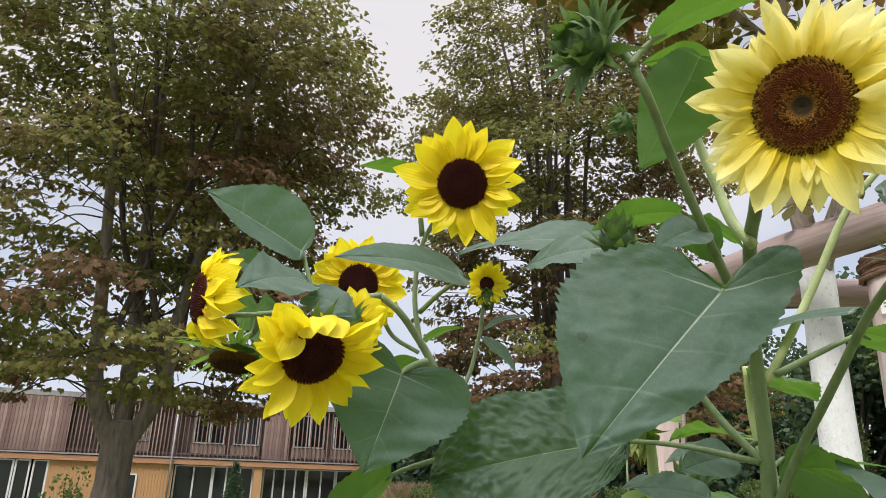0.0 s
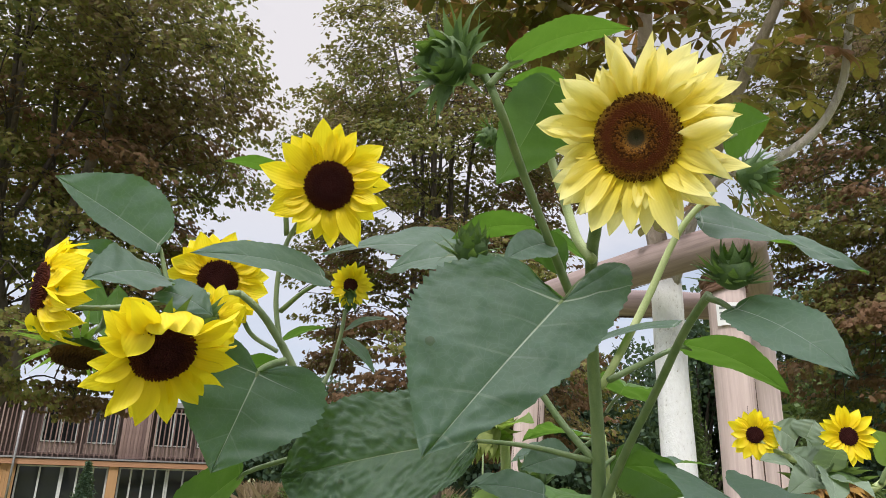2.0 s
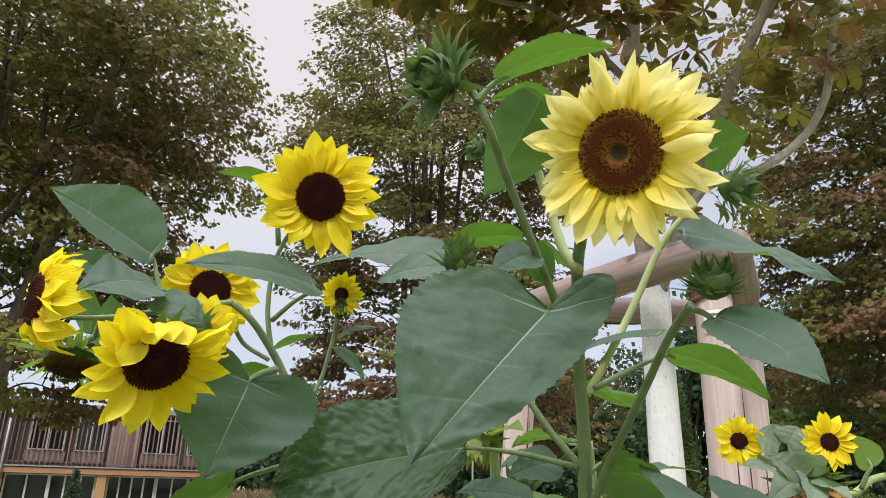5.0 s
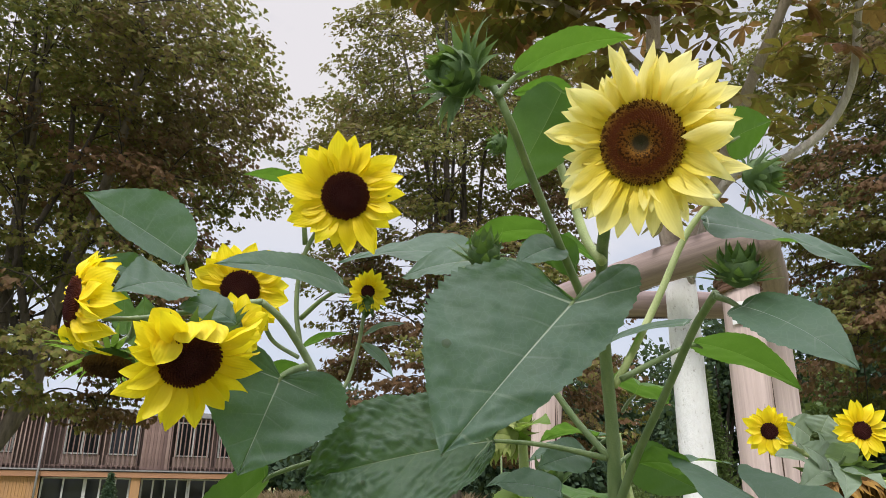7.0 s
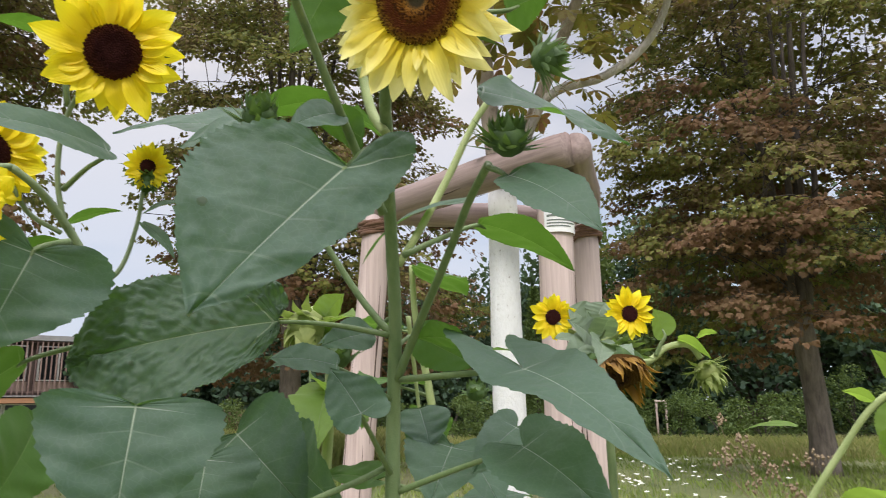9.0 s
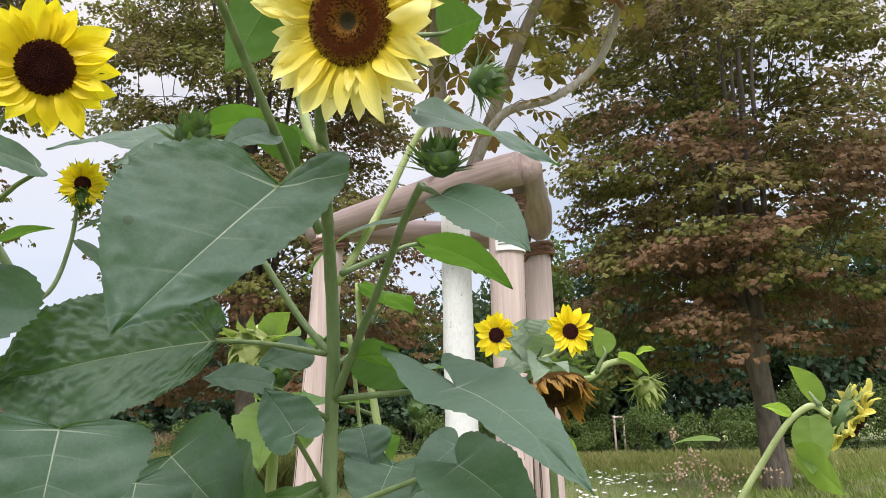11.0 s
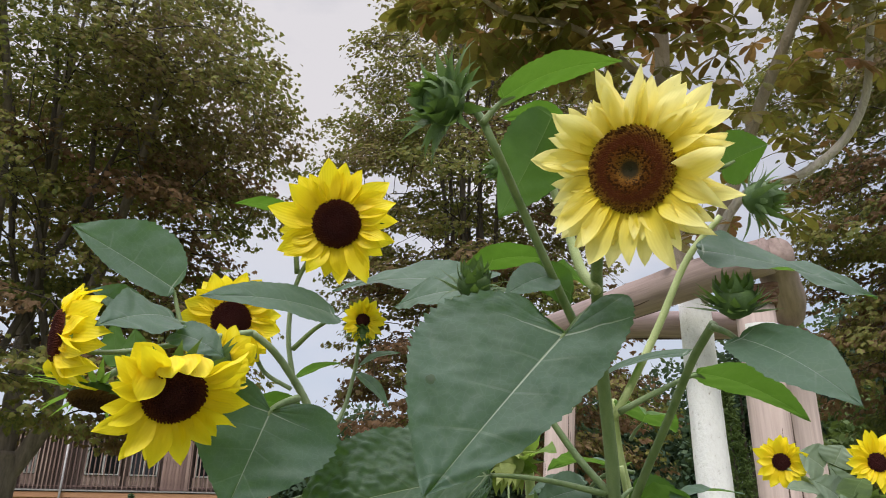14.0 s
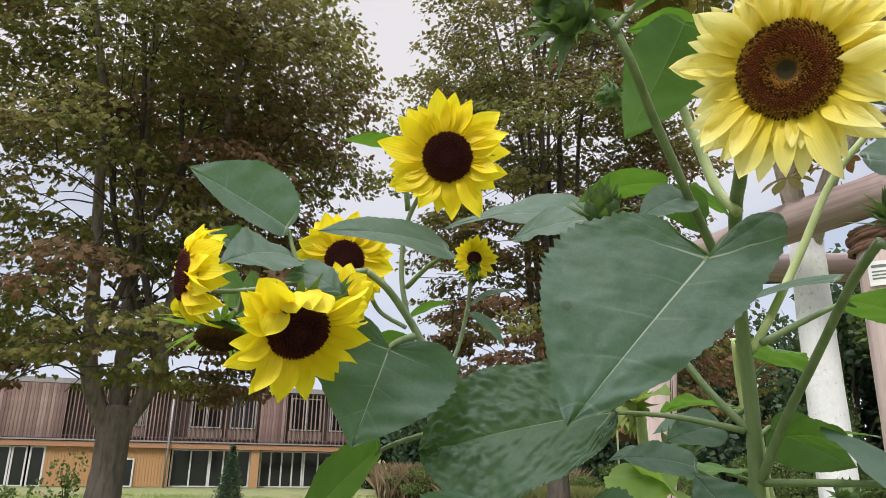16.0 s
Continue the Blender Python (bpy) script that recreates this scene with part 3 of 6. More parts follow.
# ---------------------------------------------------------------- large chestnut trees
def chestnut(base, profile, trunk_r, fork, bearings, seed, clusters, label, lean=(0, 0), leaf=0.112, gap=0.0, leads=(), rust=0.2, thin=0.0, skew=0.0):
    """A big tree: trunk that forks into limbs, boughs off the limbs, twigs to flat sprays of compound leaves."""
    rng = np.random.default_rng(seed)
    rnd = random.Random(seed)
    tree = thing("chestnut_tree", base, label, "tree", "large chestnut trees")
    bx, by = lean
    trunk = [Vector((0, 0, -0.1)), Vector((bx * 0.3, by * 0.3, fork * 0.5)), Vector((bx, by, fork)), Vector((bx, by, fork + 0.12))]
    v, f = tube_data(smooth_line(trunk, 6), [trunk_r * 1.4, trunk_r * 1.05, trunk_r * 0.98, trunk_r * 1.0, trunk_r * 1.0, trunk_r * 0.72], 20, 0.10, seed)
    child("trunk", mesh_from("trunk", v, f, M["bark"]), tree)
    pz, pr = [q[0] for q in profile], [q[1] for q in profile]
    crown_z0, top, crown_r = pz[0], pz[-1], max(pr)
    cz = (crown_z0 + top) / 2
    hz = (top - crown_z0) / 2
    lines = [(smooth_line([Vector(p) - Vector(base) for p in pts], 6), trunk_r * thick) for pts, thick in leads]
    for deg, frac, thick in bearings:
        a = radians(deg)
        reach = crown_r * frac
        ztop = top - hz * (0.12 + 0.75 * frac ** 2) - rnd.random()
        s = Vector((bx, by, fork - 0.3))
        if leads:
            s = lines[rnd.randrange(len(leads))][0][rnd.randint(9, 14)]
        e = Vector((bx + reach * math.cos(a), by + reach * math.sin(a), ztop))
        m0 = s + Vector((math.cos(a) * trunk_r * 0.9, math.sin(a) * trunk_r * 0.9, 0.6))
        m1 = s.lerp(e, 0.25) + Vector((math.cos(a), math.sin(a), 0)) * reach * 0.12
        m2 = s.lerp(e, 0.6) + Vector((rnd.uniform(-0.3, 0.3), rnd.uniform(-0.3, 0.3), 0))
        lines.append((smooth_line([s, m0, m1, m2, e], 6), trunk_r * thick))
    nodes = []
    for k, (ln, r0) in enumerate(lines):
        v, f = tube_data(ln, [r0, r0 * 0.95, r0 * 0.75, r0 * 0.5, 0.03], 10, 0.08, seed + k)
        # leads keep the plain bark, other limbs get the one with painted crown shade
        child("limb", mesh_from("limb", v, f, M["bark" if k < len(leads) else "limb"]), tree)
        reach = (ln[-1] - ln[len(ln) // 4]).length
        count = max(2, min(8, int(reach * 1.1)))
        for q in range(count):
            i = int(len(ln) * (0.28 + 0.58 * (q + rnd.random()) / count))
            p = ln[min(i, len(ln) - 1)]
            a = math.atan2(p.y - by, p.x - bx) + rnd.gauss(0, 0.9)
            h = (p.z - crown_z0) / (top - crown_z0)
            out = float(np.interp(p.z + 0.4, pz, pr)) * 0.9 - math.hypot(p.x - bx, p.y - by) * 0.8
            out = max(0.6, out) * rnd.uniform(0.6, 0.95)
            e = p + Vector((math.cos(a) * out, math.sin(a) * out, rnd.uniform(-0.5, 0.9) + out * 0.12))
            mid = p.lerp(e, 0.45) + Vector((rnd.uniform(-0.2, 0.2), rnd.uniform(-0.2, 0.2), out * 0.16))
            bl = smooth_line([p, mid, e], 5)
            br = min(0.019, r0 * 0.3) * (1 - 0.5 * h)
            v, f = tube_data(bl, [br, br * 0.6, 0.007], 5, 0.1, q, False)
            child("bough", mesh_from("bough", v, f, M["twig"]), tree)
            nodes += bl[3:]
    sprays = []
    while len(sprays) < clusters // 14:
        q = rng.uniform(-1, 1, 3)
        w = Vector((q[0] * crown_r + bx, q[1] * crown_r + by, cz + q[2] * hz))
        rr = math.hypot(q[0], q[1]) * crown_r
        lim = float(np.interp(w.z, pz, pr)) * (0.94 + 0.06 * math.sin(5 * math.atan2(q[1], q[0]) + seed + 3 * q[2])) - 0.25
        if (w.z < crown_z0 + 1.3 and rr < 1.3) or rr > lim or (rr < lim * 0.6 and rng.random() < 0.5):
            continue
        if noise.noise(Vector((w.x * 0.7, w.y * 0.7, w.z * 1.0 + seed))) < gap - 0.22 or any((w - o).length < 0.55 for o in sprays):
            continue
        if q[0] < 0.1 and rng.random() < thin * min(1.0, 0.3 + 1.2 * (0.1 - q[0])):
            continue
        w.x += skew * max(0.0, min(1.0, (8 - w.z) / 5))
        sprays.append(w)
    leaves = {"chestnut": ([], [], [0]), "rusty": ([], [], [0])}
    tv, tf = [], []

    def twig(pts, radii):
        v, f = tube_data(pts, radii, 3, 0, 0, False)
        tf.extend(tuple(i + len(tv) for i in q) for q in f)
        tv.extend(v)

    nl = np.array([p[:] for p in nodes])
    for w in sprays:
        out = np.array([w.x - bx, w.y - by, 0.25 * (w.z - cz)])
        out = out / max(0.3, np.linalg.norm(out))
        d = nl - np.array(w)
        cost = np.linalg.norm(d, axis=1) + np.maximum(0, d[:, 2] + 0.1) * 0.8 + rng.uniform(0, 0.5, len(d))
        s = nodes[int(cost.argmin())]
        mid = s.lerp(w, 0.5) + Vector((rnd.uniform(-0.12, 0.12), rnd.uniform(-0.12, 0.12), rnd.uniform(0, 0.2)))
        twig(smooth_line([s, mid, w], 2), [0.012, 0.009, 0.006])
        wide = rnd.uniform(0.55, 0.85)
        tone = noise.noise(Vector((w.x * 0.45, w.y * 0.45, w.z * 0.6 + seed * 2))) * 0.9 + 0.35 - (w.z - crown_z0) * 0.11 + rnd.uniform(-0.15, 0.15)
        for k in range(14):
            ang, r = k * 2.4 + rnd.uniform(-0.4, 0.4), wide * math.sqrt((k + 0.5) / 14)
            x, y = r * math.cos(ang), r * math.sin(ang)
            c = w + Vector((x, y, -0.42 * r * r - 0.30 * (x * out[0] + y * out[1]) + rnd.gauss(0, 0.10)))
            n = rnd.randint(14, 21)
            spread = np.array([0.19, 0.19, 0.045]) * rnd.uniform(0.8, 1.3)
            pos = np.array(c) + unit(rng.normal(0, 1, (n, 3))) * rng.uniform(0, 1, (n, 1)) ** 0.45 * spread * 1.7
            V, Q = palmate(rng, pos, np.repeat(out[None], n, 0) * 0.5 + (pos - np.array(c)) * 1.2, leaf, 5, 0.35, 0.28, 0.35)
            va, qa, off = leaves["rusty" if tone + rust + rnd.uniform(-0.12, 0.12) > 0.45 else "chestnut"]
            va.append(V)
            qa.append(Q + off[0])
            off[0] += len(V)
            twig([w, w.lerp(c, 0.5) + Vector((0, 0, 0.04)), c], [0.005, 0.004, 0.002])
    child("twig_work", mesh_from("twig_work", tv, tf, M["twig"]), tree, kind="stuff")
    for mat, (va, qa, off) in leaves.items():
        if va:
            nm = "crown" if mat == "chestnut" else "browned_foliage"
            child(nm, quad_mesh(nm, np.concatenate(va), np.concatenate(qa), M[mat]), tree, "" if mat == "chestnut" else "rust-brown leaves", kind="stuff")
    return tree


# leading limbs of the tree before the building, then limbs as bearing, reach (share of the crown's radius), thickness (share of the trunk's)
LEADS = ((((-4.82, 10.99, 1.67), (-5.00, 10.83, 2.12), (-5.12, 10.69, 2.56), (-5.13, 10.55, 3.13), (-5.09, 10.14, 4.69), (-5.06, 9.52, 6.72), (-5.09, 8.34, 8.75)), 0.60),
         (((-4.79, 11.06, 1.64), (-4.79, 11.08, 2.27), (-4.83, 11.10, 2.97), (-4.87, 11.04, 4.32), (-4.72, 10.42, 6.73), (-4.43, 9.44, 9.21)), 0.62),
         (((-4.72, 10.98, 1.67), (-4.45, 11.02, 2.15), (-4.23, 11.01, 2.66), (-4.14, 10.87, 3.48), (-3.58, 10.42, 5.38), (-3.11, 9.76, 7.31), (-3.16, 9.12, 8.57)), 0.56))
# crown outlines: height above the ground and radius
chestnut((-4.80, 11.00, 0), ((2.5, 2.3), (3.2, 3.3), (5.0, 3.45), (6.5, 3.7), (8.1, 3.95), (9.0, 3.55), (9.9, 2.8), (11.4, 2.0), (12.8, 0.7)), 0.24, 2.0, ((200, 0.5, 0.28), (250, 0.45, 0.28), (120, 0.5, 0.3), (330, 0.45, 0.25), (80, 0.3, 0.3)), 11, 3450, "tall horse chestnut with browning leaves and forked grey trunk", (0.05, 0), 0.080, 0.0, LEADS, 0.08, 0.65)
chestnut((2.63, 15.27, 0), ((2.1, 2.9), (3.0, 3.8), (5.0, 3.7), (6.4, 3.6), (9.4, 4.1), (10.4, 4.15), (11.6, 3.8), (13.0, 2.9), (14.4, 1.0)), 0.22, 3.0, ((190, 0.35, 0.45), (140, 0.25, 0.42), (70, 0.35, 0.4), (0, 0.35, 0.42), (320, 0.25, 0.4), (250, 0.3, 0.4), (285, 0.1, 0.45), (225, 0.2, 0.35), (40, 0.2, 0.35)), 23, 3600, "horse chestnut with many upright limbs and browned lower leaves", (0.0, 0), 0.085, 0.0, (), 0.36, 0.0, 0.6)
chestnut((11.64, 10.03, 0), ((2.2, 2.5), (3.2, 3.7), (6.0, 4.1), (8.0, 4.2), (10.0, 3.8), (11.5, 3.0), (13.0, 1.8), (14.4, 0.7)), 0.205, 2.9, ((200, 0.35, 0.45), (110, 0.25, 0.42), (20, 0.35, 0.42), (280, 0.2, 0.5), (330, 0.35, 0.4), (240, 0.15, 0.42), (160, 0.4, 0.35)), 37, 3750, "broad horse chestnut with rusty lower boughs", (-0.2, 0), 0.090, 0.0, (), 0.30)


# ---------------------------------------------------------------- woods, hedge and shrubs behind
def leaf_mass(name, loc, size, count, leaf, material, label, category, seed, trunk=True, lumps=9):
    """A tree or shrub as many leaves on a few lumpy boughs."""
    rng = np.random.default_rng(seed)
    ob = thing(name, loc, label, category)
    cs = rng.normal(0, 0.42, (lumps, 3)) * np.array(size) * 0.5
    cs[:, 2] = (0.06 + 0.8 * (np.arange(lumps) + rng.random(lumps)) / lumps) * size[2]
    rs = rng.uniform(0.30, 0.5, lumps)
    k = rng.integers(0, lumps, count)
    d = unit(rng.normal(0, 1, (count, 3))) * rng.uniform(0.55, 1.0, (count, 1))
    pos = cs[k] + d * rs[k][:, None] * np.array(size) * np.array([0.62, 0.62, 0.42])
    pos = pos[pos[:, 2] > 0.02]
    V, Q = simple_leaves(rng, pos, leaf)
    child("crown", quad_mesh("crown", V, Q, material), ob, kind="stuff")
    if trunk:
        tv, tf = [], []
        for c in cs:
            v, f = tube_data(smooth_line([Vector((0, 0, -0.05)), Vector((c[0] * 0.3, c[1] * 0.3, c[2] * 0.5)), Vector(c)], 3), [0.011 * size[2], 0.004 * size[2]], 5, 0, 0, False)
            tf += [tuple(i + len(tv) for i in q) for q in f]
            tv += v
        child("trunk", mesh_from("trunk", tv, tf, M["twig"]), ob)
    return ob


rndw = random.Random(77)
# far woods closing the meadow: (bearing to the right of ahead, height)
for k, (az, h) in enumerate(((-2, 4.6), (2, 5.5), (6, 7.2), (10, 8.2), (14, 9), (18, 8.5), (22, 9), (26, 10), (30, 12), (33, 13), (37, 14), (41, 13), (45, 14), (49, 15), (53, 14), (58, 15), (63, 15), (70, 15))):
    a = radians(90 - az)
    dist = 42 + rndw.uniform(-2, 3)
    w = 4.5 + h * 0.22
    leaf_mass("woodland_tree", (dist * math.cos(a), dist * math.sin(a), -0.4), (w, w, h), 5200, 0.39, M["woods"], "dark green deciduous tree at the edge of a wood", "tree", 100 + k, True, 14)
# second row of the wood, closing the gaps
for k in range(11):
    az = 0 + 6.6 * k
    a = radians(90 - az)
    dist = 50 + rndw.uniform(-2, 2)
    leaf_mass("woodland_tree", (dist * math.cos(a), dist * math.sin(a), -0.4), (9.5, 6.0, 6.0 + 0.10 * az), 2800, 0.64, M["woods"], "dark green tree deep in the wood", "tree", 160 + k, True, 12)
# low shrubs in front of the wood
for k in range(22):
    a = radians(90 - (-1 + 2.9 * k))
    dist = 33 + rndw.uniform(-3, 3)
    h = rndw.uniform(1.3, 2.3) + max(0, k - 14) * 0.25
    leaf_mass("shrub", (dist * math.cos(a), dist * math.sin(a), -0.35), (2.6, 2.6, h), 2500, 0.11, M["shrub"], "light green shrub at the edge of the meadow", "shrub", 200 + k, True, 8)


# ---------------------------------------------------------------- tree stakes and young limed tree

TOP = 2.05
FEET = {"left": ((0.64, 2.36), (0.785, 2.345)), "near": ((1.18, 1.80), (1.174, 1.770)), "back": ((1.565, 2.21), (1.566, 2.212))}


def stake(foot, head, r, seed):
    ob = thing("tree_stake", (foot[0], foot[1], 0), "peeled pinkish round timber stake driven into the ground", "stake", "stakes round the young tree")
    v, f = tube_data(smooth_line([Vector((0, 0, -0.2)), Vector(((head[0] - foot[0]) * 0.5, (head[1] - foot[1]) * 0.5, TOP * 0.5)), Vector((head[0] - foot[0], head[1] - foot[1], TOP))], 8), [r * 1.03, r, r * 0.98, r * 0.97], 16, 0.05, seed)
    child("post", mesh_from("post", v, f, M["stake"]), ob)
    rnd = random.Random(seed)
    for k in range(5):
        a, z0, ln = radians(rnd.uniform(190, 350)), rnd.uniform(0.6, 1.5), rnd.uniform(0.25, 0.6)
        q = lambda z, aa: Vector((head[0] - foot[0], head[1] - foot[1], 0)) * (z / TOP) + Vector((math.cos(aa) * r, math.sin(aa) * r, z))
        line = [q(z0 + ln * t, a + 0.06 * math.sin(5 * t + k)) for t in (0, 0.25, 0.5, 0.75, 1.0)]
        v, f = tube_data(line, [0.0006, 0.0022, 0.0018, 0.0005], 5, 0, k)
        child("drying_crack", mesh_from("drying_crack", v, f, M["crack"]), ob)
    return ob


for i, (key, (foot, head)) in enumerate(FEET.items()):
    stake(foot, head, 0.052 if key != "near" else 0.054, 5 + i)


def log_between(a, b, r, seed, label):
    a, b = Vector(a), Vector(b)
    ob = thing("crossbar_log", a.lerp(b, 0.5), label, "log", "logs tying the stakes")
    h = (b - a).length / 2
    ob.rotation_mode = "QUATERNION"
    ob.rotation_quaternion = (b - a).to_track_quat("Z", "Y")
    pts = [Vector((0, 0, -h)), Vector((0.006, 0.004, -h * 0.4)), Vector((-0.004, 0.003, h * 0.4)), Vector((0, 0, h))]
    v, f = tube_data(smooth_line(pts, 7), [r * 0.86, r * 0.95, r, r * 1.03, r * 0.98, r * 0.92], 20, 0.045, seed)
    child("peeled_pole", mesh_from("peeled_pole", v, f, M["log"]), ob)
    rnd = random.Random(seed)
    for k in range(5):
        t, z0, ln = rnd.uniform(0, 6.28), rnd.uniform(-h * 0.8, h * 0.3), rnd.uniform(0.1, 0.3)
        line = [Vector((math.cos(t + 0.05 * math.sin(4 * s)) * r * 0.985, math.sin(t + 0.05 * math.sin(4 * s)) * r * 0.985, z0 + ln * s)) for s in (0, 0.3, 0.6, 1.0)]
        v, f = tube_data(line, [0.0005, 0.0024, 0.0018, 0.0005], 5, 0, k)
        child("drying_crack", mesh_from("drying_crack", v, f, M["crack"]), ob)
    return ob


log_between((0.745, 2.421, 2.071), (1.164, 1.657, 2.119), 0.056, 3, "peeled grey-brown log lashed across two stakes")
log_between((1.191, 1.662, 2.127), (1.619, 2.268, 2.134), 0.055, 4, "peeled grey-brown log with a weathered end grain")
log_between((0.818, 2.436, 2.099), (1.596, 2.330, 2.101), 0.05, 6, "half-round log lashed behind the young tree")


def lashing(c, r, turns, seed):
    rnd = random.Random(seed)
    ob = thing("rope_lashing", c, "brown coconut rope wound round stake and log", "rope", "lashings on the stakes")
    pts = []
    for k in range(turns * 12 + 1):
        t = 2 * math.pi * k / 12
        rr = r + rnd.uniform(-0.004, 0.010)
        pts.append(Vector((rr * math.cos(t), rr * math.sin(t), (k / (turns * 12) - 0.5) * 0.0095 * turns + 0.012 * math.sin(t + seed))))
    v, f = tube_data(smooth_line(pts, 2), [0.0065, 0.0075], 6, 0.6, seed)
    child("coil", mesh_from("coil", v, f, M["rope"]), ob)
    return ob


lashing((0.784, 2.345, 2.015), 0.056, 5, 1)
lashing((1.174, 1.772, 2.02), 0.058, 6, 2)
lashing((1.566, 2.212, 2.01), 0.056, 5, 3)

# paper label on the near stake; its print is drawn as bars
tag = thing("stake_label", (1.174, 1.77, 1.915), "small white printed paper label wrapped on a stake", "label")
vv, ff = [], []
for k in range(13):
    a = math.radians(180 + 26 + k * 12)
    for z in (-0.032, 0.032):
        vv.append((0.0575 * math.cos(a), 0.0575 * math.sin(a), z))
for k in range(12):
    ff.append((2 * k, 2 * k + 2, 2 * k + 3, 2 * k + 1))
child("paper", mesh_from("paper", vv, ff, M["white"]), tag)
for row, (z, h, a0, a1) in enumerate(((0.018, 0.007, 215, 300), (0.004, 0.004, 215, 320), (-0.005, 0.004, 215, 310), (-0.014, 0.004, 215, 290))):
    vv, ff = [], []
    n = 8
    for k in range(n + 1):
        a = math.radians(a0 + (a1 - a0) * k / n)
        for q in (-0.5, 0.5):
            vv.append((0.0585 * math.cos(a), 0.0585 * math.sin(a), z + q * h))
    for k in range(n):
        ff.append((2 * k, 2 * k + 2, 2 * k + 3, 2 * k + 1))
    child("print_bar", mesh_from("print_bar", vv, ff, M["ink"]), tag)


def young_tree():
    base = (1.15, 2.07, 0)
    o = Vector(base)
    t = thing("young_chestnut_tree", base, "young chestnut with white-limed trunk tied between stakes", "tree")
    line = [Vector((0.02, 0.0, -0.1)), Vector((0.01, 0, 0.8)), Vector((0, 0, 1.5)), Vector((0.0, 0.0, 2.1))]
    v, f = tube_data(smooth_line(line, 8), [0.060, 0.055, 0.052, 0.050], 20, 0.06, 2)
    child("limed_trunk", mesh_from("limed_trunk", v, f, M["lime"]), t, "trunk painted with white lime")
    rnd = random.Random(9)
    rng = np.random.default_rng(9)
    tips = []

    def bough(pts, r0, r1, name="limb", bark="young_bark"):
        pl = [Vector(p) - o for p in pts]
        ln = smooth_line(pl, 6)
        v, f = tube_data(ln, [r0, (r0 + r1) / 2, r1], 10, 0.08, len(tips))
        child(name, mesh_from(name, v, f, M[bark]), t)
        return ln

    a = bough([(1.15, 2.07, 2.08), (1.070, 2.018, 2.572), (1.040, 1.885, 2.902), (1.005, 1.758, 3.382), (0.931, 1.566, 3.958)], 0.036, 0.016)
    b = bough([(1.15, 2.07, 2.1), (1.216, 1.918, 2.372), (1.263, 1.742, 2.635), (1.334, 1.524, 2.939), (1.341, 1.324, 3.267)], 0.027, 0.011)
    c = bough([(1.16, 2.06, 2.06), (1.198, 1.811, 2.355), (1.337, 1.699, 2.398), (1.435, 1.619, 2.478), (1.472, 1.549, 2.582), (1.476, 1.482, 2.763), (1.461, 1.367, 2.984)], 0.0165, 0.009, bark="pale_bark")
    d = bough([a[10] + o, (0.732, 1.839, 2.956), (0.456, 1.784, 2.955), (0.268, 1.708, 3.075)], 0.014, 0.006)
    e = bough([a[14] + o, (0.748, 1.692, 3.118), (0.489, 1.724, 3.092)], 0.012, 0.005)
    g = bough([b[16] + o, (1.465, 1.430, 3.084), (1.628, 1.376, 2.983), (1.744, 1.317, 2.915)], 0.012, 0.005)
    # compound leaves on thin stalks along the boughs; eight shapes shared by all
    def leaf_shape(seed):
        r = random.Random(seed)
        verts, faces = [], []
        n = r.choice((5, 5, 6, 7))
        for k in range(n):
            ang = (k / (n - 1) - 0.5) * 3.6
            ln = 0.135 * (1 - 0.30 * abs(ang) / 1.8) * r.uniform(0.85, 1.1)
            d, w = Vector((math.cos(ang), math.sin(ang), 0)), Vector((-math.sin(ang), math.cos(ang), 0))
            sag, curl = r.uniform(0.10, 0.45), r.uniform(-0.2, 0.5)
            b0 = len(verts)
            for u, h in ((0.02, 0.02), (0.25, 0.09), (0.5, 0.18), (0.72, 0.235), (0.88, 0.15), (1.0, 0.01)):
                z = -sag * ln * u * u
                p = d * (u * ln)
                q = curl * h * ln * 0.6
                verts += [p - w * (h * ln) + Vector((0, 0, z + q + r.uniform(-0.004, 0.004))), p + Vector((0, 0, z)), p + w * (h * ln) + Vector((0, 0, z + q + r.uniform(-0.004, 0.004)))]
            for i in range(5):
                for c in (0, 1):
                    s = b0 + i * 3 + c
                    faces.append((s, s + 3, s + 4, s + 1))
        st = smooth_line([Vector((-0.13, 0, 0.015)), Vector((-0.06, 0, 0.02)), Vector((0, 0, 0))], 3)
        v, f = tube_data(st, [0.0022, 0.0016], 4, 0, 0, False)
        faces += [tuple(i + len(verts) for i in q) for q in f]
        verts += v
        return mesh_from("compound_leaf", verts, faces, M["young"])

    shapes = [leaf_shape(k) for k in range(10)]
    for ln, first, per, spread, size in ((a, 11, 6, 0.18, 0.75), (b, 11, 5, 0.17, 0.7), (b[5:11], 0, 4, 0.20, 0.6), (a[6:11], 0, 4, 0.20, 0.6), (c, 27, 2, 0.08, 0.65), (c[3:8], 0, 1, 0.06, 0.5), (d, 4, 7, 0.12, 0.75), (e, 4, 6, 0.13, 0.75), (g, 3, 2, 0.06, 0.6)):
        for p in ln[first:]:
            for k in range(per):
                az = rnd.uniform(0, 2 * math.pi)
                q = Vector((math.cos(az), math.sin(az), rnd.uniform(-0.5, 0.5)))
                m = Matrix.Translation(p + q * (0.13 * size + spread * rnd.random())) @ Matrix.Rotation(az, 4, "Z") @ Matrix.Rotation(rnd.uniform(-0.1, 0.9), 4, "Y") @ Matrix.Rotation(rnd.uniform(-0.5, 0.5), 4, "X")
                child("compound_leaf", shapes[rnd.randrange(10)], t, "", m @ Matrix.Scale(size * rnd.uniform(0.65, 1.1), 4))
    return t


young_tree()


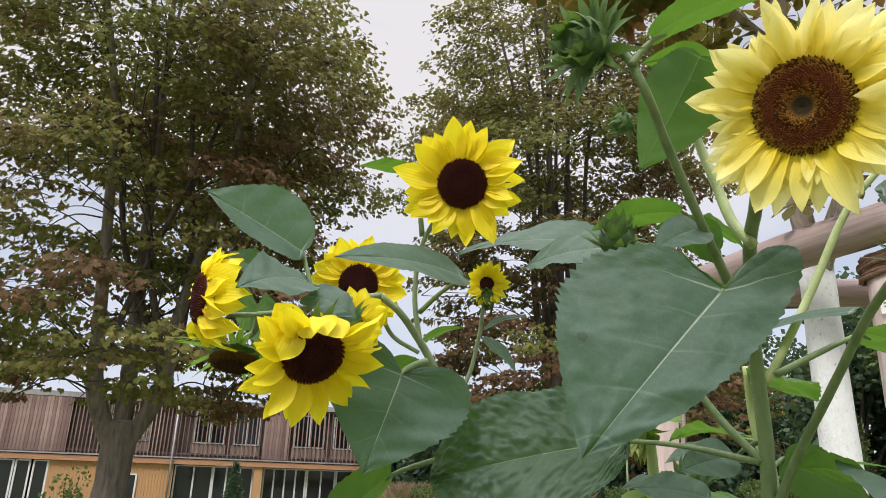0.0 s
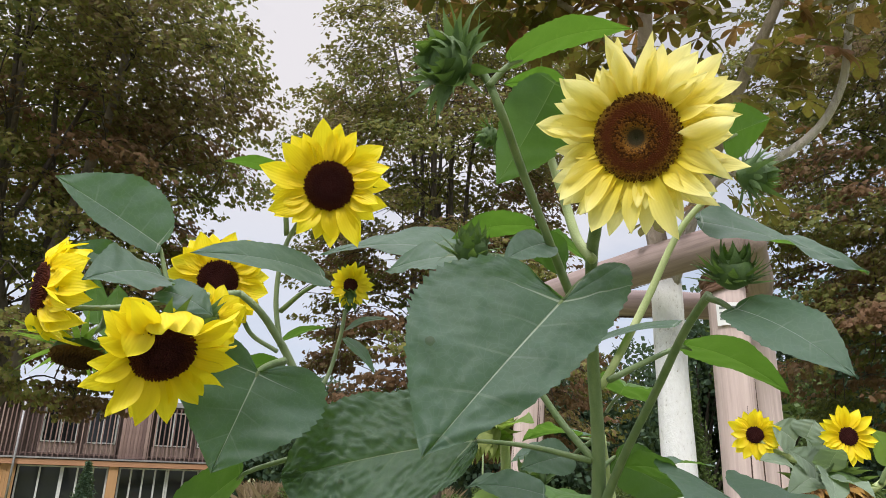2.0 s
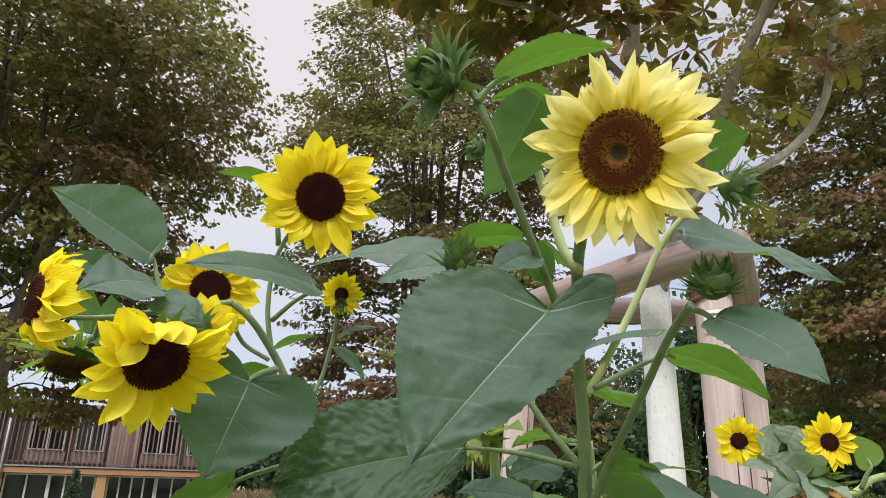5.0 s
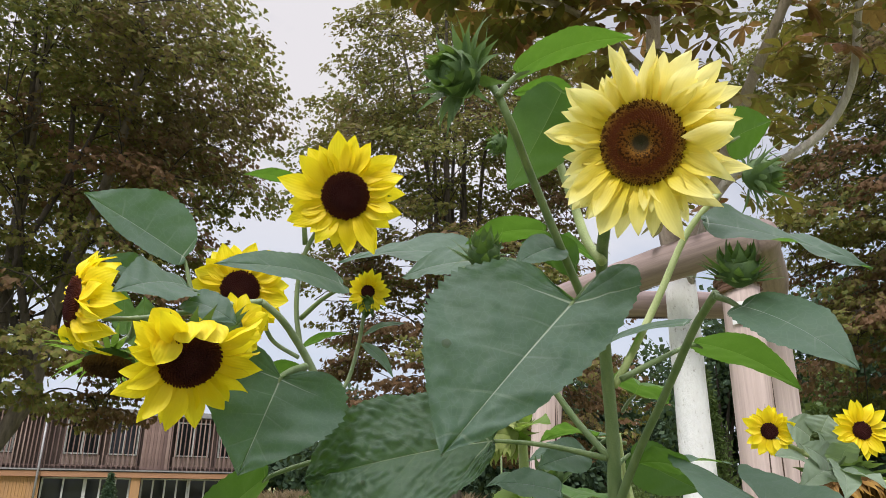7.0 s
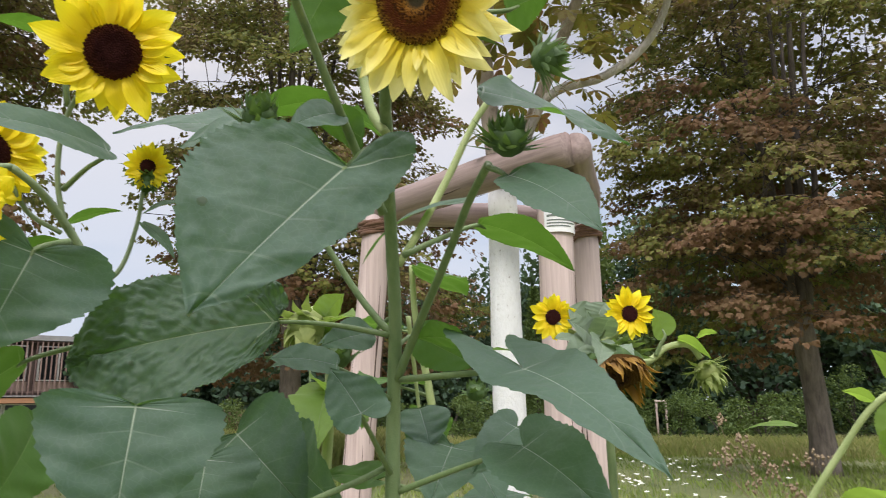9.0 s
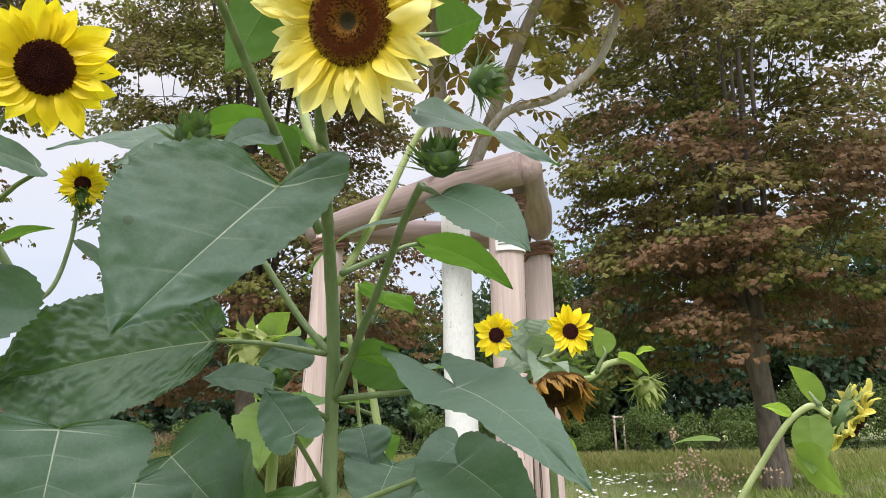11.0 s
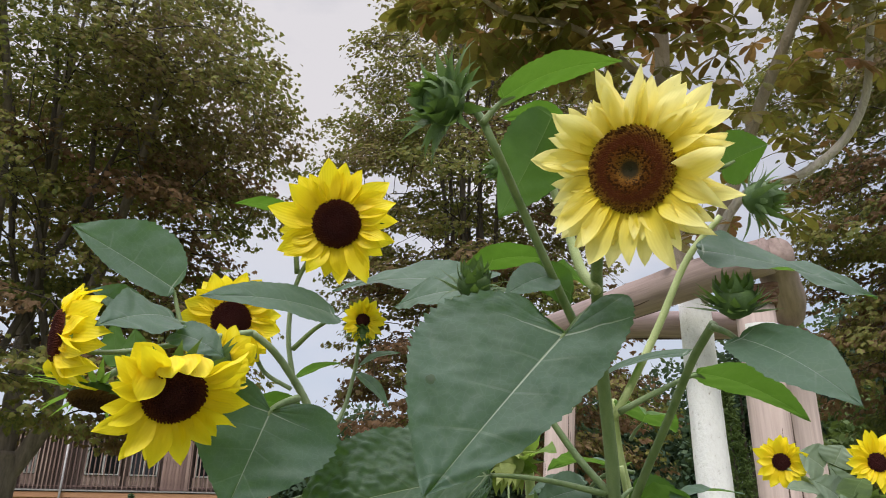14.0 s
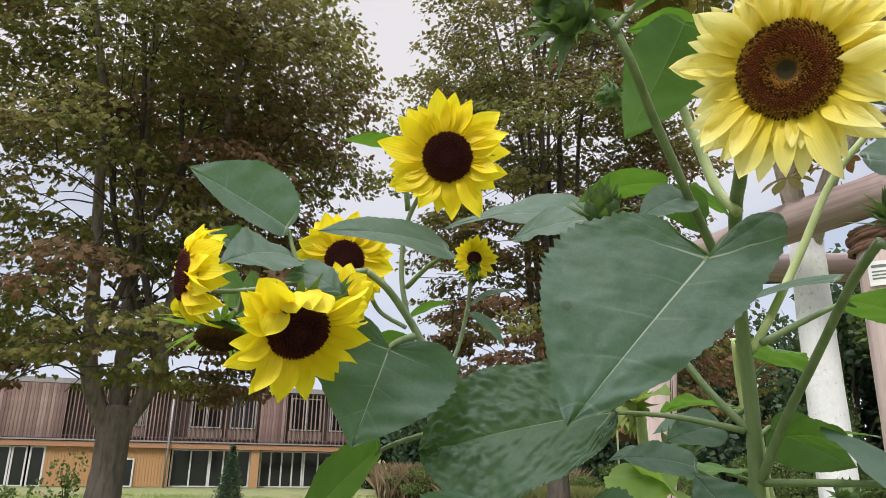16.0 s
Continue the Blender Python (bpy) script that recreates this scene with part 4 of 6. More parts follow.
# ---------------------------------------------------------------- timber building
def building():
    ang = math.atan2(45.0 - 38.8, -3.2 + 23.4)
    base = Vector((-23.4, 38.8, -0.4))
    b = thing("timber_building", base, "two-storey building clad in weathered larch slats above glazed ground floor", "building")
    b.rotation_euler = (0, 0, ang)

    def block(name, x0, x1, y0, y1, z0, z1, mat, parent=b, label="", bevel=0.0):
        return part(name, box_bm((x1 - x0, y1 - y0, z1 - z0), ((x0 + x1) / 2, (y0 + y1) / 2, (z0 + z1) / 2), bevel), M[mat], parent, label)

    X = {"l": -7.0, "a": 3.37, "b": 9.13, "c": 13.86, "d": 15.31, "e": 22.01}
    D = 9.0
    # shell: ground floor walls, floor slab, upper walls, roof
    block("wall_core", X["l"], X["e"] - 0.5, 2.2, D, 0, 5.2, "room_shade", b, "solid core coloured near black for the unlit rooms behind the glazing")
    block("floor_beam", X["l"], X["e"] + 0.1, -0.15, D, 2.08, 2.36, "fascia", b, "orange larch beam between the storeys")
    block("floor_edge", X["l"], X["e"] + 0.16, -0.22, D, 2.40, 2.48, "metal", b, "dark drip edge under the slats")
    block("roof", X["l"] - 0.3, X["e"] + 0.35, -0.16, D + 0.3, 5.42, 5.70, "roof", b, "flat roof with grey metal edge")
    block("upper_wall", X["a"], X["e"], 0.30, 2.2, 2.5, 5.4, "backing", b, "boarded wall behind the slats, coloured dark for the shade in the gaps")
    block("closed_bay", X["l"], X["a"], -0.1, 2.2, 2.5, 5.4, "clad", b, "closed bay of vertical boards")
    block("corner_bay", X["c"], X["d"], -0.05, 2.2, 2.5, 5.4, "clad", b, "projecting closed corner")
    # ground floor: boarded stretch and glazed stretches
    g0, g1, g2 = 2.82, 9.13, 13.70
    block("boarded_wall", g0, g1, 0.15, 0.4, 0, 2.08, "larch", b, "fresh orange larch boards")
    n = int((g1 - g0) / 0.16)
    bm = box_bm((0.15, 0.03, 2.06), (0, 0, 1.04), 0.008)
    me = bpy.data.meshes.new("board")
    bm.to_mesh(me)
    bm.free()
    me.materials.append(M["larch"])
    for k in range(n):
        child("board", me, b, "", pose(g0 + 0.08 + k * 0.16, 0.132, 0))
    bm = box_bm((0.17, 0.04, 2.9), (0, 0, 3.95), 0.01)
    me2 = bpy.data.meshes.new("wide_board")
    bm.to_mesh(me2)
    bm.free()
    me2.materials.append(M["clad"])
    x = X["l"] + 0.1
    while x < X["a"]:
        child("wide_board", me2, b, "", pose(x, -0.122, 0))
        x += 0.18
    x = X["c"] + 0.09
    while x < X["d"]:
        child("wide_board", me2, b, "", pose(x, -0.072, 0))
        x += 0.18

    def window(x0, x1, z0, z1, y, bars=1, name="window"):
        w = block(name, x0, x1, y - 0.03, y + 0.03, z0, z0 + 0.07, "frame", b, "pale grey framed window")
        block("frame", x0, x1, y - 0.03, y + 0.03, z1 - 0.07, z1, "frame", w)
        for k in range(bars + 2):
            xx = x0 + (x1 - x0) * k / (bars + 1)
            xx = min(max(xx, x0 + 0.04), x1 - 0.04)
            block("frame", xx - 0.045, xx + 0.045, y - 0.035, y + 0.025, z0 + 0.07, z1 - 0.07, "frame", w)
        block("pane", x0 + 0.02, x1 - 0.02, y + 0.031, y + 0.045, z0, z1, "glass", w)

    window(-6.5, 1.17, 0, 2.05, 0.12, 2)
    window(1.22, 1.96, 0, 2.05, 0.12, 0)
    window(2.07, 2.82, 0, 2.05, 0.14, 0)
    window(6.56, 7.31, 0.0, 1.5, 0.055, 0, "door")
    window(9.19, 11.28, 0, 2.05, 0.5, 1)
    window(11.28, 13.54, 0, 2.05, 0.5, 2)
    block("corner_post", 13.54, 14.02, 0.0, 0.4, 0, 2.08, "larch", b)
    window(14.11, 16.63, 0, 2.05, 0.7, 3)
    window(16.66, 18.38, 0, 2.05, 0.7, 1)
    window(18.41, 20.56, 0, 2.05, 0.7, 1)
    for px0, px1 in ((9.97, 11.69), (12.18, 13.63), (15.64, 17.46), (17.97, 20.03), (5.53, 6.16), (7.08, 7.60)):
        window(px0, px1, 3.25, 5.15, 0.12, 1)
        block("sill_board", px0 - 0.1, px1 + 0.1, 0.17, 0.29, 2.7, 3.22, "panel", b)
    # slat screens
    bm = box_bm((0.06, 0.10, 2.92), (0, 0, 3.94))
    ms = bpy.data.meshes.new("slat")
    bm.to_mesh(ms)
    bm.free()
    ms.materials.append(M["clad"])
    rnd = random.Random(3)
    for x0, x1, step in ((X["a"] + 0.1, X["b"], 0.2), (X["b"] + 0.05, X["c"], 0.25), (X["d"] + 0.05, X["e"], 0.25)):
        x = x0
        while x < x1:
            child("slat", ms, b, "", pose(x, -0.05 + rnd.uniform(-0.01, 0.01), 0))
            x += step
    for z in (2.62, 5.3):
        block("slat_rail", X["a"], X["e"], -0.0, 0.05, z, z + 0.07, "clad", b)
    # slanting posts under the end
    for k in range(4):
        x = 20.74 + k * 0.32
        part("veranda_post", box_bm((0.11, 0.11, 2.06), (x, 0.3, 1.03)), M["larch"], b)
    # downpipe
    xp = 8.98
    v, f = tube_data([Vector((xp, -0.3, 0)), Vector((xp, -0.3, 2.3)), Vector((xp, -0.3, 5.4))], [0.06, 0.06], 8)
    child("downpipe", mesh_from("downpipe", v, f, M["metal"]), b, "zinc rain pipe")
    return b


building()


# ---------------------------------------------------------------- sunflowers
def blade(plant, base, tip, width, face, arch=0.05, fold=0.12, wave=0.03, mat="leaf", seed=0, stalk=None, stalk_r=0.0029, label="", lobe=0.16, stalk_mat="stem", halves=(1.0, 1.0), back=(1.0, 1.0), sides=None, lift=(0.0, 0.0)):
    """A heart-shaped toothed leaf from its base to its tip; face is the way its upper side looks.
    sides: outlines of its two halves where they differ; lift: how far the lobe of each half curls up."""
    rnd = random.Random(seed * 7 + 3)
    o = plant.matrix_basis.translation
    B, T = Vector(base), Vector(tip)
    ax = T - B
    L = ax.length
    ax.normalize()
    n = Vector(face)
    n = (n - ax * n.dot(ax)).normalized()
    s = n.cross(ax)
    # half outline of a heart, from the notch round the lobe to the tip: (across, along)
    heart = ((0.0, 0.0), (0.13, -0.75 * lobe), (0.29, -lobe), (0.43, -0.60 * lobe), (0.5, 0.08), (0.47, 0.29), (0.36, 0.53), (0.19, 0.77), (0.065, 0.92), (0.0, 1.0))
    ovate = ((0.0, 0.0), (0.12, -0.025), (0.27, 0.005), (0.40, 0.09), (0.49, 0.25), (0.485, 0.42), (0.39, 0.61), (0.21, 0.82), (0.06, 0.95), (0.0, 1.0))
    rough = mat == "leaf_rough"
    nv = 34 if rough else 20 if sides else 11
    verts, faces, uvs = [], [], []
    ph = rnd.uniform(0, 6)
    start = 0.42 if lobe > 0.17 or sides else 0.2
    for sd in (-1, 1):
        own = (sd + 1) // 2
        ctl = sides[own] if sides else heart if lobe > 0.17 else ovate
        half = smooth_line([Vector((x, y, 0)) for x, y in ctl], 18 if rough else 13 if sides else 8)
        nu = len(half) - 1
        first = len(verts)
        bite = 1.0
        for i, q in enumerate(half):
            t = i / nu
            rib = max(0.0, (t - start) / (1 - start)) ** 1.15 * 0.995
            un = t / start * 0.42 if t < start else 0.42 + (t - start) / (1 - start) * 0.58
            if i % 3 == 0:
                bite = rnd.uniform(0.5, 1.4) * (0.55 if rough else 1.0)
            tooth = (0.032, 0.006, -0.016)[i % 3] * bite * (0.1 < t < 0.97)
            for j in range(nv + 1):
                v = j / nv
                x = q.x * v * (1 + tooth * v ** 8) * halves[own]
                y = rib + ((q.y if q.y > 0 else q.y * back[own]) - rib) * v ** 1.05
                e = v * min(1.0, max(0.0, q.x) * 2.4)
                z = arch * L * 4 * max(0.0, y) * (1 - y) + fold * (e ** 1.4) * width * 0.5
                z += wave * width * math.sin(y * 8 + ph + sd * 1.3) * e ** 2
                z += 0.4 * wave * width * math.sin(y * 24 + v * 5 + ph + sd) * v * (1 - 0.4 * v)
                z += lift[own] * width * e ** 1.5 * max(0.0, 0.45 - y) * 2
                # blade swells between the side veins
                z += (0.012 if rough else 0.0045) * width * abs(math.cos(math.pi * 8 * un)) ** 0.7 * min(1.0, 4 * v) * (1 - v ** 4)
                z -= 0.012 * width * (1 - v) ** 6
                p = B + ax * (y * L) + s * (sd * x * width)
                low = noise.noise(p * 21 + Vector((seed, 0, 0))) + 0.5 * noise.noise(p * 47 + Vector((0, seed, 0)))
                z += 0.020 * width * low * min(1.0, v * 3)
                if rough:
                    z += 0.0030 * noise.noise(Vector((un * 34, v * 8, sd * 5))) * min(1.0, v * 4)
                if rough or sides:
                    # quilted: round pillows with sharp creases between them
                    pillow = abs(noise.noise(p * 62 + Vector((seed, 3, 0)))) + 0.45 * abs(noise.noise(p * 125))
                    z += ((0.0105 if sd < 0 or y > 0.7 else 0.0040) if rough else 0.0030 * (0.35 + v)) * pillow * min(1.0, v * 4)
                verts.append(p + n * z - o)
                uvs.append((un, sd * q.x * v + 0.5))
        for i in range(nu):
            for j in range(nv):
                a = first + i * (nv + 1) + j
                quad = (a, a + 1, a + nv + 2, a + nv + 1)
                faces.append(quad if sd < 0 else quad[::-1])
    ob = child("leaf", mesh_from("leaf", verts, faces, M[mat], True, uvs), plant, label)
    if stalk is not None:
        S = Vector(stalk)
        d = (S - B).length
        mid = S.lerp(B, 0.55) + Vector((0, 0, 0.05 * d)) - n * 0.06 * d
        ln = [q - o for q in smooth_line([S, mid, B - n * 0.004, B + ax * 0.012 - n * 0.003], 5)]
        v, f = tube_data(ln, [stalk_r * 1.25, stalk_r, stalk_r * 0.8, stalk_r * 0.4], 7, 0.05, seed)
        child("leaf_stalk", mesh_from("leaf_stalk", v, f, M[stalk_mat]), plant)
    return ob


def petal_mesh(length, width, curl, cup, seed, mat, rough=0.3, blunt=1.5):
    """A pointed ray petal, grooved along, twisted and bent by its seed."""
    rnd = random.Random(seed)
    verts, faces, uvs = [], [], []
    nu, nv = 10, 6
    tw = rnd.uniform(-1, 1) * 1.6 * rough
    bend = rnd.uniform(-1, 1) * 0.5 * rough
    ph, tipcurl = rnd.uniform(0, 6), rnd.uniform(-1.2, 1.6) * rough
    for i in range(nu + 1):
        u = i / nu
        h = 0.38 + 0.62 * math.sin(math.pi / 2 * min(1, u / 0.5)) if u < 0.5 else (1 - ((u - 0.5) / 0.5) ** blunt)
        h = max(h, 0.02)
        for j in range(nv + 1):
            v = j / nv * 2 - 1
            x = v * h * width / 2
            z = -curl * length * u * u + tipcurl * length * max(0, u - 0.55) ** 2 + cup * (v * v) * width * 0.4 * h
            z += 0.055 * width * math.cos(v * 9 + ph) * h * min(1, 3 * u) + 0.11 * rough * width * math.sin(u * 9 + ph + 2 * v)
            a = tw * u
            verts.append((u * length, x * math.cos(a) + bend * length * u * u, z + x * math.sin(a)))
            uvs.append((u, v * h * 0.5 + 0.5))
    for i in range(nu):
        for j in range(nv):
            a = i * (nv + 1) + j
            faces.append((a, a + nv + 1, a + nv + 2, a + 1))
    return mesh_from("petal", verts, faces, M[mat], True, uvs)


def bract_mesh(length, width, curl, mat, seed=0):
    verts, faces = [], []
    nu = 7
    for i in range(nu + 1):
        u = i / nu
        h = width / 2 * ((0.6 + 0.4 * math.sin(math.pi * min(1, u * 1.8))) if u < 0.28 else max(0.03, (1 - (u - 0.28) / 0.72) ** 1.25))
        a = curl * u
        x = length * (math.sin(a) / curl if abs(curl) > 0.01 else u)
        z = length * ((1 - math.cos(a)) / curl if abs(curl) > 0.01 else 0)
        for v in (-1, 0, 1):
            verts.append((x, v * h, z - 0.25 * h * (v == 0)))
    for i in range(nu):
        for j in range(2):
            a = i * 3 + j
            faces.append((a, a + 3, a + 4, a + 1))
    return mesh_from("bract", verts, faces, M[mat])


def aim(centre, face, spin=0.0):
    z = Vector(face).normalized()
    return Matrix.Translation(centre) @ z.to_track_quat("Z", "Y").to_matrix().to_4x4() @ Matrix.Rotation(spin, 4, "Z")


def dome(r, h, back, mat, rings=7, seg=28):
    verts, faces = [], []
    prof = [(0, h)] + [(r * math.sin(math.pi / 2 * k / rings), h * math.cos(math.pi / 2 * k / rings) ** 0.7 if k < rings else 0.0) for k in range(1, rings + 1)]
    prof += [(r * 0.98, -back * 0.3), (r * 0.75, -back * 0.7), (r * 0.25, -back)]
    for q, z in prof:
        for k in range(seg):
            a = 2 * math.pi * k / seg
            verts.append((q * math.cos(a), q * math.sin(a), z))
    for i in range(len(prof) - 1):
        for k in range(seg):
            b = (k + 1) % seg
            faces.append((i * seg + k, (i + 1) * seg + k, (i + 1) * seg + b, i * seg + b))
    return mesh_from("receptacle", verts, faces, mat)


def florets(r, h, count, mat, dip=0.0, seed=0):
    """Seed spiral: small pointed florets over the disc, the middle ones still closed."""
    rng = random.Random(seed)
    verts, faces = [], []
    ga = math.pi * (3 - math.sqrt(5))
    for k in range(count):
        q = math.sqrt((k + 0.5) / count)
        a = k * ga
        x, y = r * q * math.cos(a), r * q * math.sin(a)
        z = h * (1 - q * q) ** 0.35 - dip * h * max(0, 1 - (q / 0.35) ** 2)
        s = r / math.sqrt(count) * 1.1
        tall = s * (1.1 if q < 0.3 else rng.uniform(1.0, 1.7))
        b = len(verts)
        for c in range(4):
            t = a + c * math.pi / 2
            verts.append((x + s * math.cos(t), y + s * math.sin(t), z))
        ox, oy = rng.uniform(-0.4, 0.4) * s, rng.uniform(-0.4, 0.4) * s
        for c in range(4):
            t = a + c * math.pi / 2
            verts.append((x * 1.02 + ox + 0.45 * s * math.cos(t), y * 1.02 + oy + 0.45 * s * math.sin(t), z + tall))
        for c in range(4):
            e = (c + 1) % 4
            faces.append((b + c, b + e, b + 4 + e, b + 4 + c))
        faces.append((b + 4, b + 5, b + 6, b + 7))
    seg = 32
    for q in (0.02, 0.3, 0.6, 0.85, 1.0):
        for k in range(seg):
            t = 2 * math.pi * k / seg
            verts.append((r * q * math.cos(t), r * q * math.sin(t), h * (1 - q * q) ** 0.35 - dip * h * max(0, 1 - (q / 0.35) ** 2) + 0.0003))
            if q > 0.02:
                i = len(verts) - 1
                j = i + 1 if k < seg - 1 else i + 1 - seg
                faces.append((i - seg, i, j, j - seg))
    return mesh_from("floret_spiral", verts, faces, mat, False)


def flower(plant, centre, face, disc_r, reach, petals, pw, label, kind="petal", disc="disc", rows=2, spin=0.0, seed=0, curl=0.12, sky=0.15, bracts=14, dip=0.0, count=420, skip=(), rough=0.3, folded=(), bract_len=1.0, bract_w=0.42, blunt=2.1, flare=(-0.1, 0.5), bract_mat="bract", nod=(0, 0)):
    """A flower head on a plant: domed disc, florets, two rows of ray petals, green bracts behind."""
    rnd = random.Random(seed)
    o = plant.matrix_basis.translation
    head = child("flower_head", dome(disc_r * 0.97, disc_r * 0.05, disc_r * 0.7, M["bract"]), plant, label, aim(Vector(centre) - o, face, spin))
    child("floret_spiral", florets(disc_r, disc_r * 0.30, count, M[disc], dip, seed), head, kind="stuff")
    ln = reach - disc_r * 0.86
    kinds = [petal_mesh(ln * rnd.uniform(0.92, 1.08), pw * rnd.uniform(0.88, 1.12), curl * rnd.uniform(0.2, 1.8), rnd.uniform(0.1, 0.7), seed * 20 + k, kind, rough, blunt) for k in range(9)]
    for row in range(rows):
        n = petals if row == 0 else int(petals * 0.85)
        for k in range(n):
            a = 2 * math.pi * (k + 0.5 * row + rnd.uniform(-0.22, 0.22)) / n
            deg = math.degrees(a) % 360
            if any(lo <= deg <= hi for lo, hi in skip):
                continue
            tilt = -sky - nod[1] * max(0.0, math.cos(a - radians(nod[0]))) ** 2 - 0.10 * row + rnd.uniform(-0.5, 0.5) * rough
            m = Matrix.Rotation(a, 4, "Z") @ Matrix.Translation((disc_r * 0.86, 0, disc_r * (0.02 - 0.05 * row))) @ Matrix.Rotation(tilt, 4, "Y") @ Matrix.Rotation(rnd.uniform(-0.3, 0.3), 4, "X")
            sc = rnd.uniform(1 - 0.6 * rough, 1 + 0.3 * rough) * (0.96 if row else 1)
            for q, size, over in folded:
                if row == 0 and abs(deg - q) < 180 / n:
                    m = Matrix.Rotation(a, 4, "Z") @ Matrix.Translation((disc_r * 0.97, 0, disc_r * 0.16)) @ Matrix.Rotation(over, 4, "Y") @ Matrix.Scale(size, 4)
            child("petal", kinds[rnd.randrange(9)], head, "", m @ Matrix.Diagonal((sc, sc, sc, 1)))
    if bracts:
        bm_ = [bract_mesh(disc_r * bract_len * rnd.uniform(0.9, 1.3), disc_r * bract_w, rnd.uniform(0.1, 0.7), bract_mat, k) for k in range(3)]
        for k in range(bracts):
            a = 2 * math.pi * (k + rnd.uniform(-0.3, 0.3)) / bracts
            m = Matrix.Rotation(a, 4, "Z") @ Matrix.Translation((disc_r * 0.75, 0, -disc_r * rnd.uniform(0.25, 0.5))) @ Matrix.Rotation(rnd.uniform(*flare), 4, "Y")
            child("bract", bm_[k % 3], head, "", m)
    return head


def lay_petal(plant, head, base, tip, width, face, seed):
    """One petal folded over the disc of a head, from its base to its tip."""
    B, T = Vector(base), Vector(tip)
    x = (T - B).normalized()
    z = Vector(face)
    z = (z - x * z.dot(x)).normalized()
    m = Matrix((x, z.cross(x), z)).transposed().to_4x4()
    m.translation = B
    me = petal_mesh((T - B).length, width, 0.12, 0.3, seed * 31, "petal", 0.25, 2.4)
    child("petal", me, head, "", (plant.matrix_basis @ head.matrix_basis).inverted() @ m)


def bud(plant, centre, face, r, label, n=34, mat="bract", seed=0, open_=0.5, long=1.5, slim=1.0):
    """A closed head: a green knob wrapped in broad bracts whose thin tips curl outwards."""
    rnd = random.Random(seed)
    o = plant.matrix_basis.translation
    head = child("flower_bud", dome(r * 0.80, r * 0.62, r * 0.75, M[mat]), plant, label, aim(Vector(centre) - o, face))
    inner = [bract_mesh(r * rnd.uniform(0.85, 1.1), r * slim * rnd.uniform(0.6, 0.8), rnd.uniform(0.9, 1.5), mat, k) for k in range(3)]
    outer = [bract_mesh(r * long * rnd.uniform(0.6, 0.95), r * slim * rnd.uniform(0.40, 0.6), rnd.uniform(-1.3, 0.6), mat, k) for k in range(6)]
    for k in range(n):
        t = k / n
        a = k * 2.399 + rnd.uniform(-0.25, 0.25)
        if t < 0.45:
            q, z, up, kinds = 0.30 + 1.1 * t, 0.50 - 0.9 * t, 0.55 + 0.5 * t, inner
        else:
            q, z, up, kinds = 0.85, 0.25 - 0.75 * t, 1.05 - 0.75 * t * open_, outer
        m = Matrix.Rotation(a, 4, "Z") @ Matrix.Translation((r * q * 0.8, 0, r * z)) @ Matrix.Rotation(-(up + rnd.uniform(-0.3, 0.3)), 4, "Y") @ Matrix.Rotation(rnd.uniform(-0.3, 0.3), 4, "X")
        child("bract", kinds[k % len(kinds)], head, "", m)
    return head


# ---- tall plant with the pale head
A0 = (0.352, 0.775, 0)
pa = thing("sunflower_plant", A0, "tall branching sunflower with pale lemon head and large grey-green leaves", "sunflower", "sunflowers")
tube("stem", [A0, (0.350, 0.778, 0.7), (0.353, 0.788, 1.292), (0.356, 0.794, 1.393), (0.353, 0.778, 1.499), (0.342, 0.757, 1.577), (0.328, 0.724, 1.636), (0.309, 0.670, 1.685), (0.288, 0.607, 1.695), (0.283, 0.577, 1.718), (0.286, 0.545, 1.732), (0.292, 0.521, 1.749)], [0.010, 0.009, 0.0082, 0.0074, 0.0066, 0.0056, 0.0056], M["stem"], pa, sides=12, steps=6, wob=0.06)
flower(pa, (0.287, 0.501, 1.744), (-0.60, -0.70, -0.38), 0.0390, 0.0875, 32, 0.0195, "pale lemon sunflower head with a ringed red-brown disc", "petal_pale", "disc_pale", 3, 0.2, 3, 0.10, 0.12, 16, 0.5, 1300, rough=0.7, blunt=2.5)
tube("side_stem", [(0.358, 0.787, 1.424), (0.370, 0.754, 1.477), (0.378, 0.674, 1.549), (0.378, 0.605, 1.600), (0.379, 0.562, 1.623)], [0.0056, 0.0049, 0.0045, 0.0042, 0.0042], M["stem"], pa, sides=9, wob=0.06)
tube("side_stem", [(0.352, 0.763, 1.558), (0.371, 0.755, 1.592), (0.407, 0.742, 1.663), (0.443, 0.715, 1.747), (0.475, 0.690, 1.790)], [0.0047, 0.0048, 0.0047, 0.0042, 0.0036], M["stem_pale"], pa, "pale yellow-green side stem", sides=8)
tube("side_stem", [(0.312, 0.693, 1.601), (0.288, 0.672, 1.633), (0.249, 0.632, 1.683), (0.201, 0.581, 1.747), (0.170, 0.538, 1.778), (0.152, 0.535, 1.811), (0.136, 0.535, 1.816)], [0.0052, 0.0047, 0.0043, 0.0040, 0.0038], M["stem"], pa, sides=9, wob=0.06)
tube("side_stem", [(0.300, 0.644, 1.674), (0.290, 0.661, 1.702), (0.282, 0.677, 1.755), (0.270, 0.682, 1.803), (0.258, 0.678, 1.841)], [0.0055, 0.0055, 0.005, 0.004], M["stem_pale"], pa, "pale side stem", sides=8)
bud(pa, (0.121, 0.536, 1.819), (-0.86, -0.50, -0.11), 0.027, "large closed sunflower bud with curling green bracts", 52, seed=1, open_=1.0, long=2.0, slim=0.85)
bud(pa, (0.172, 0.660, 1.680), (-0.11, -0.52, 0.85), 0.022, "small bud sitting among leaves", 36, seed=2, open_=1.2, long=2.0, slim=0.75)
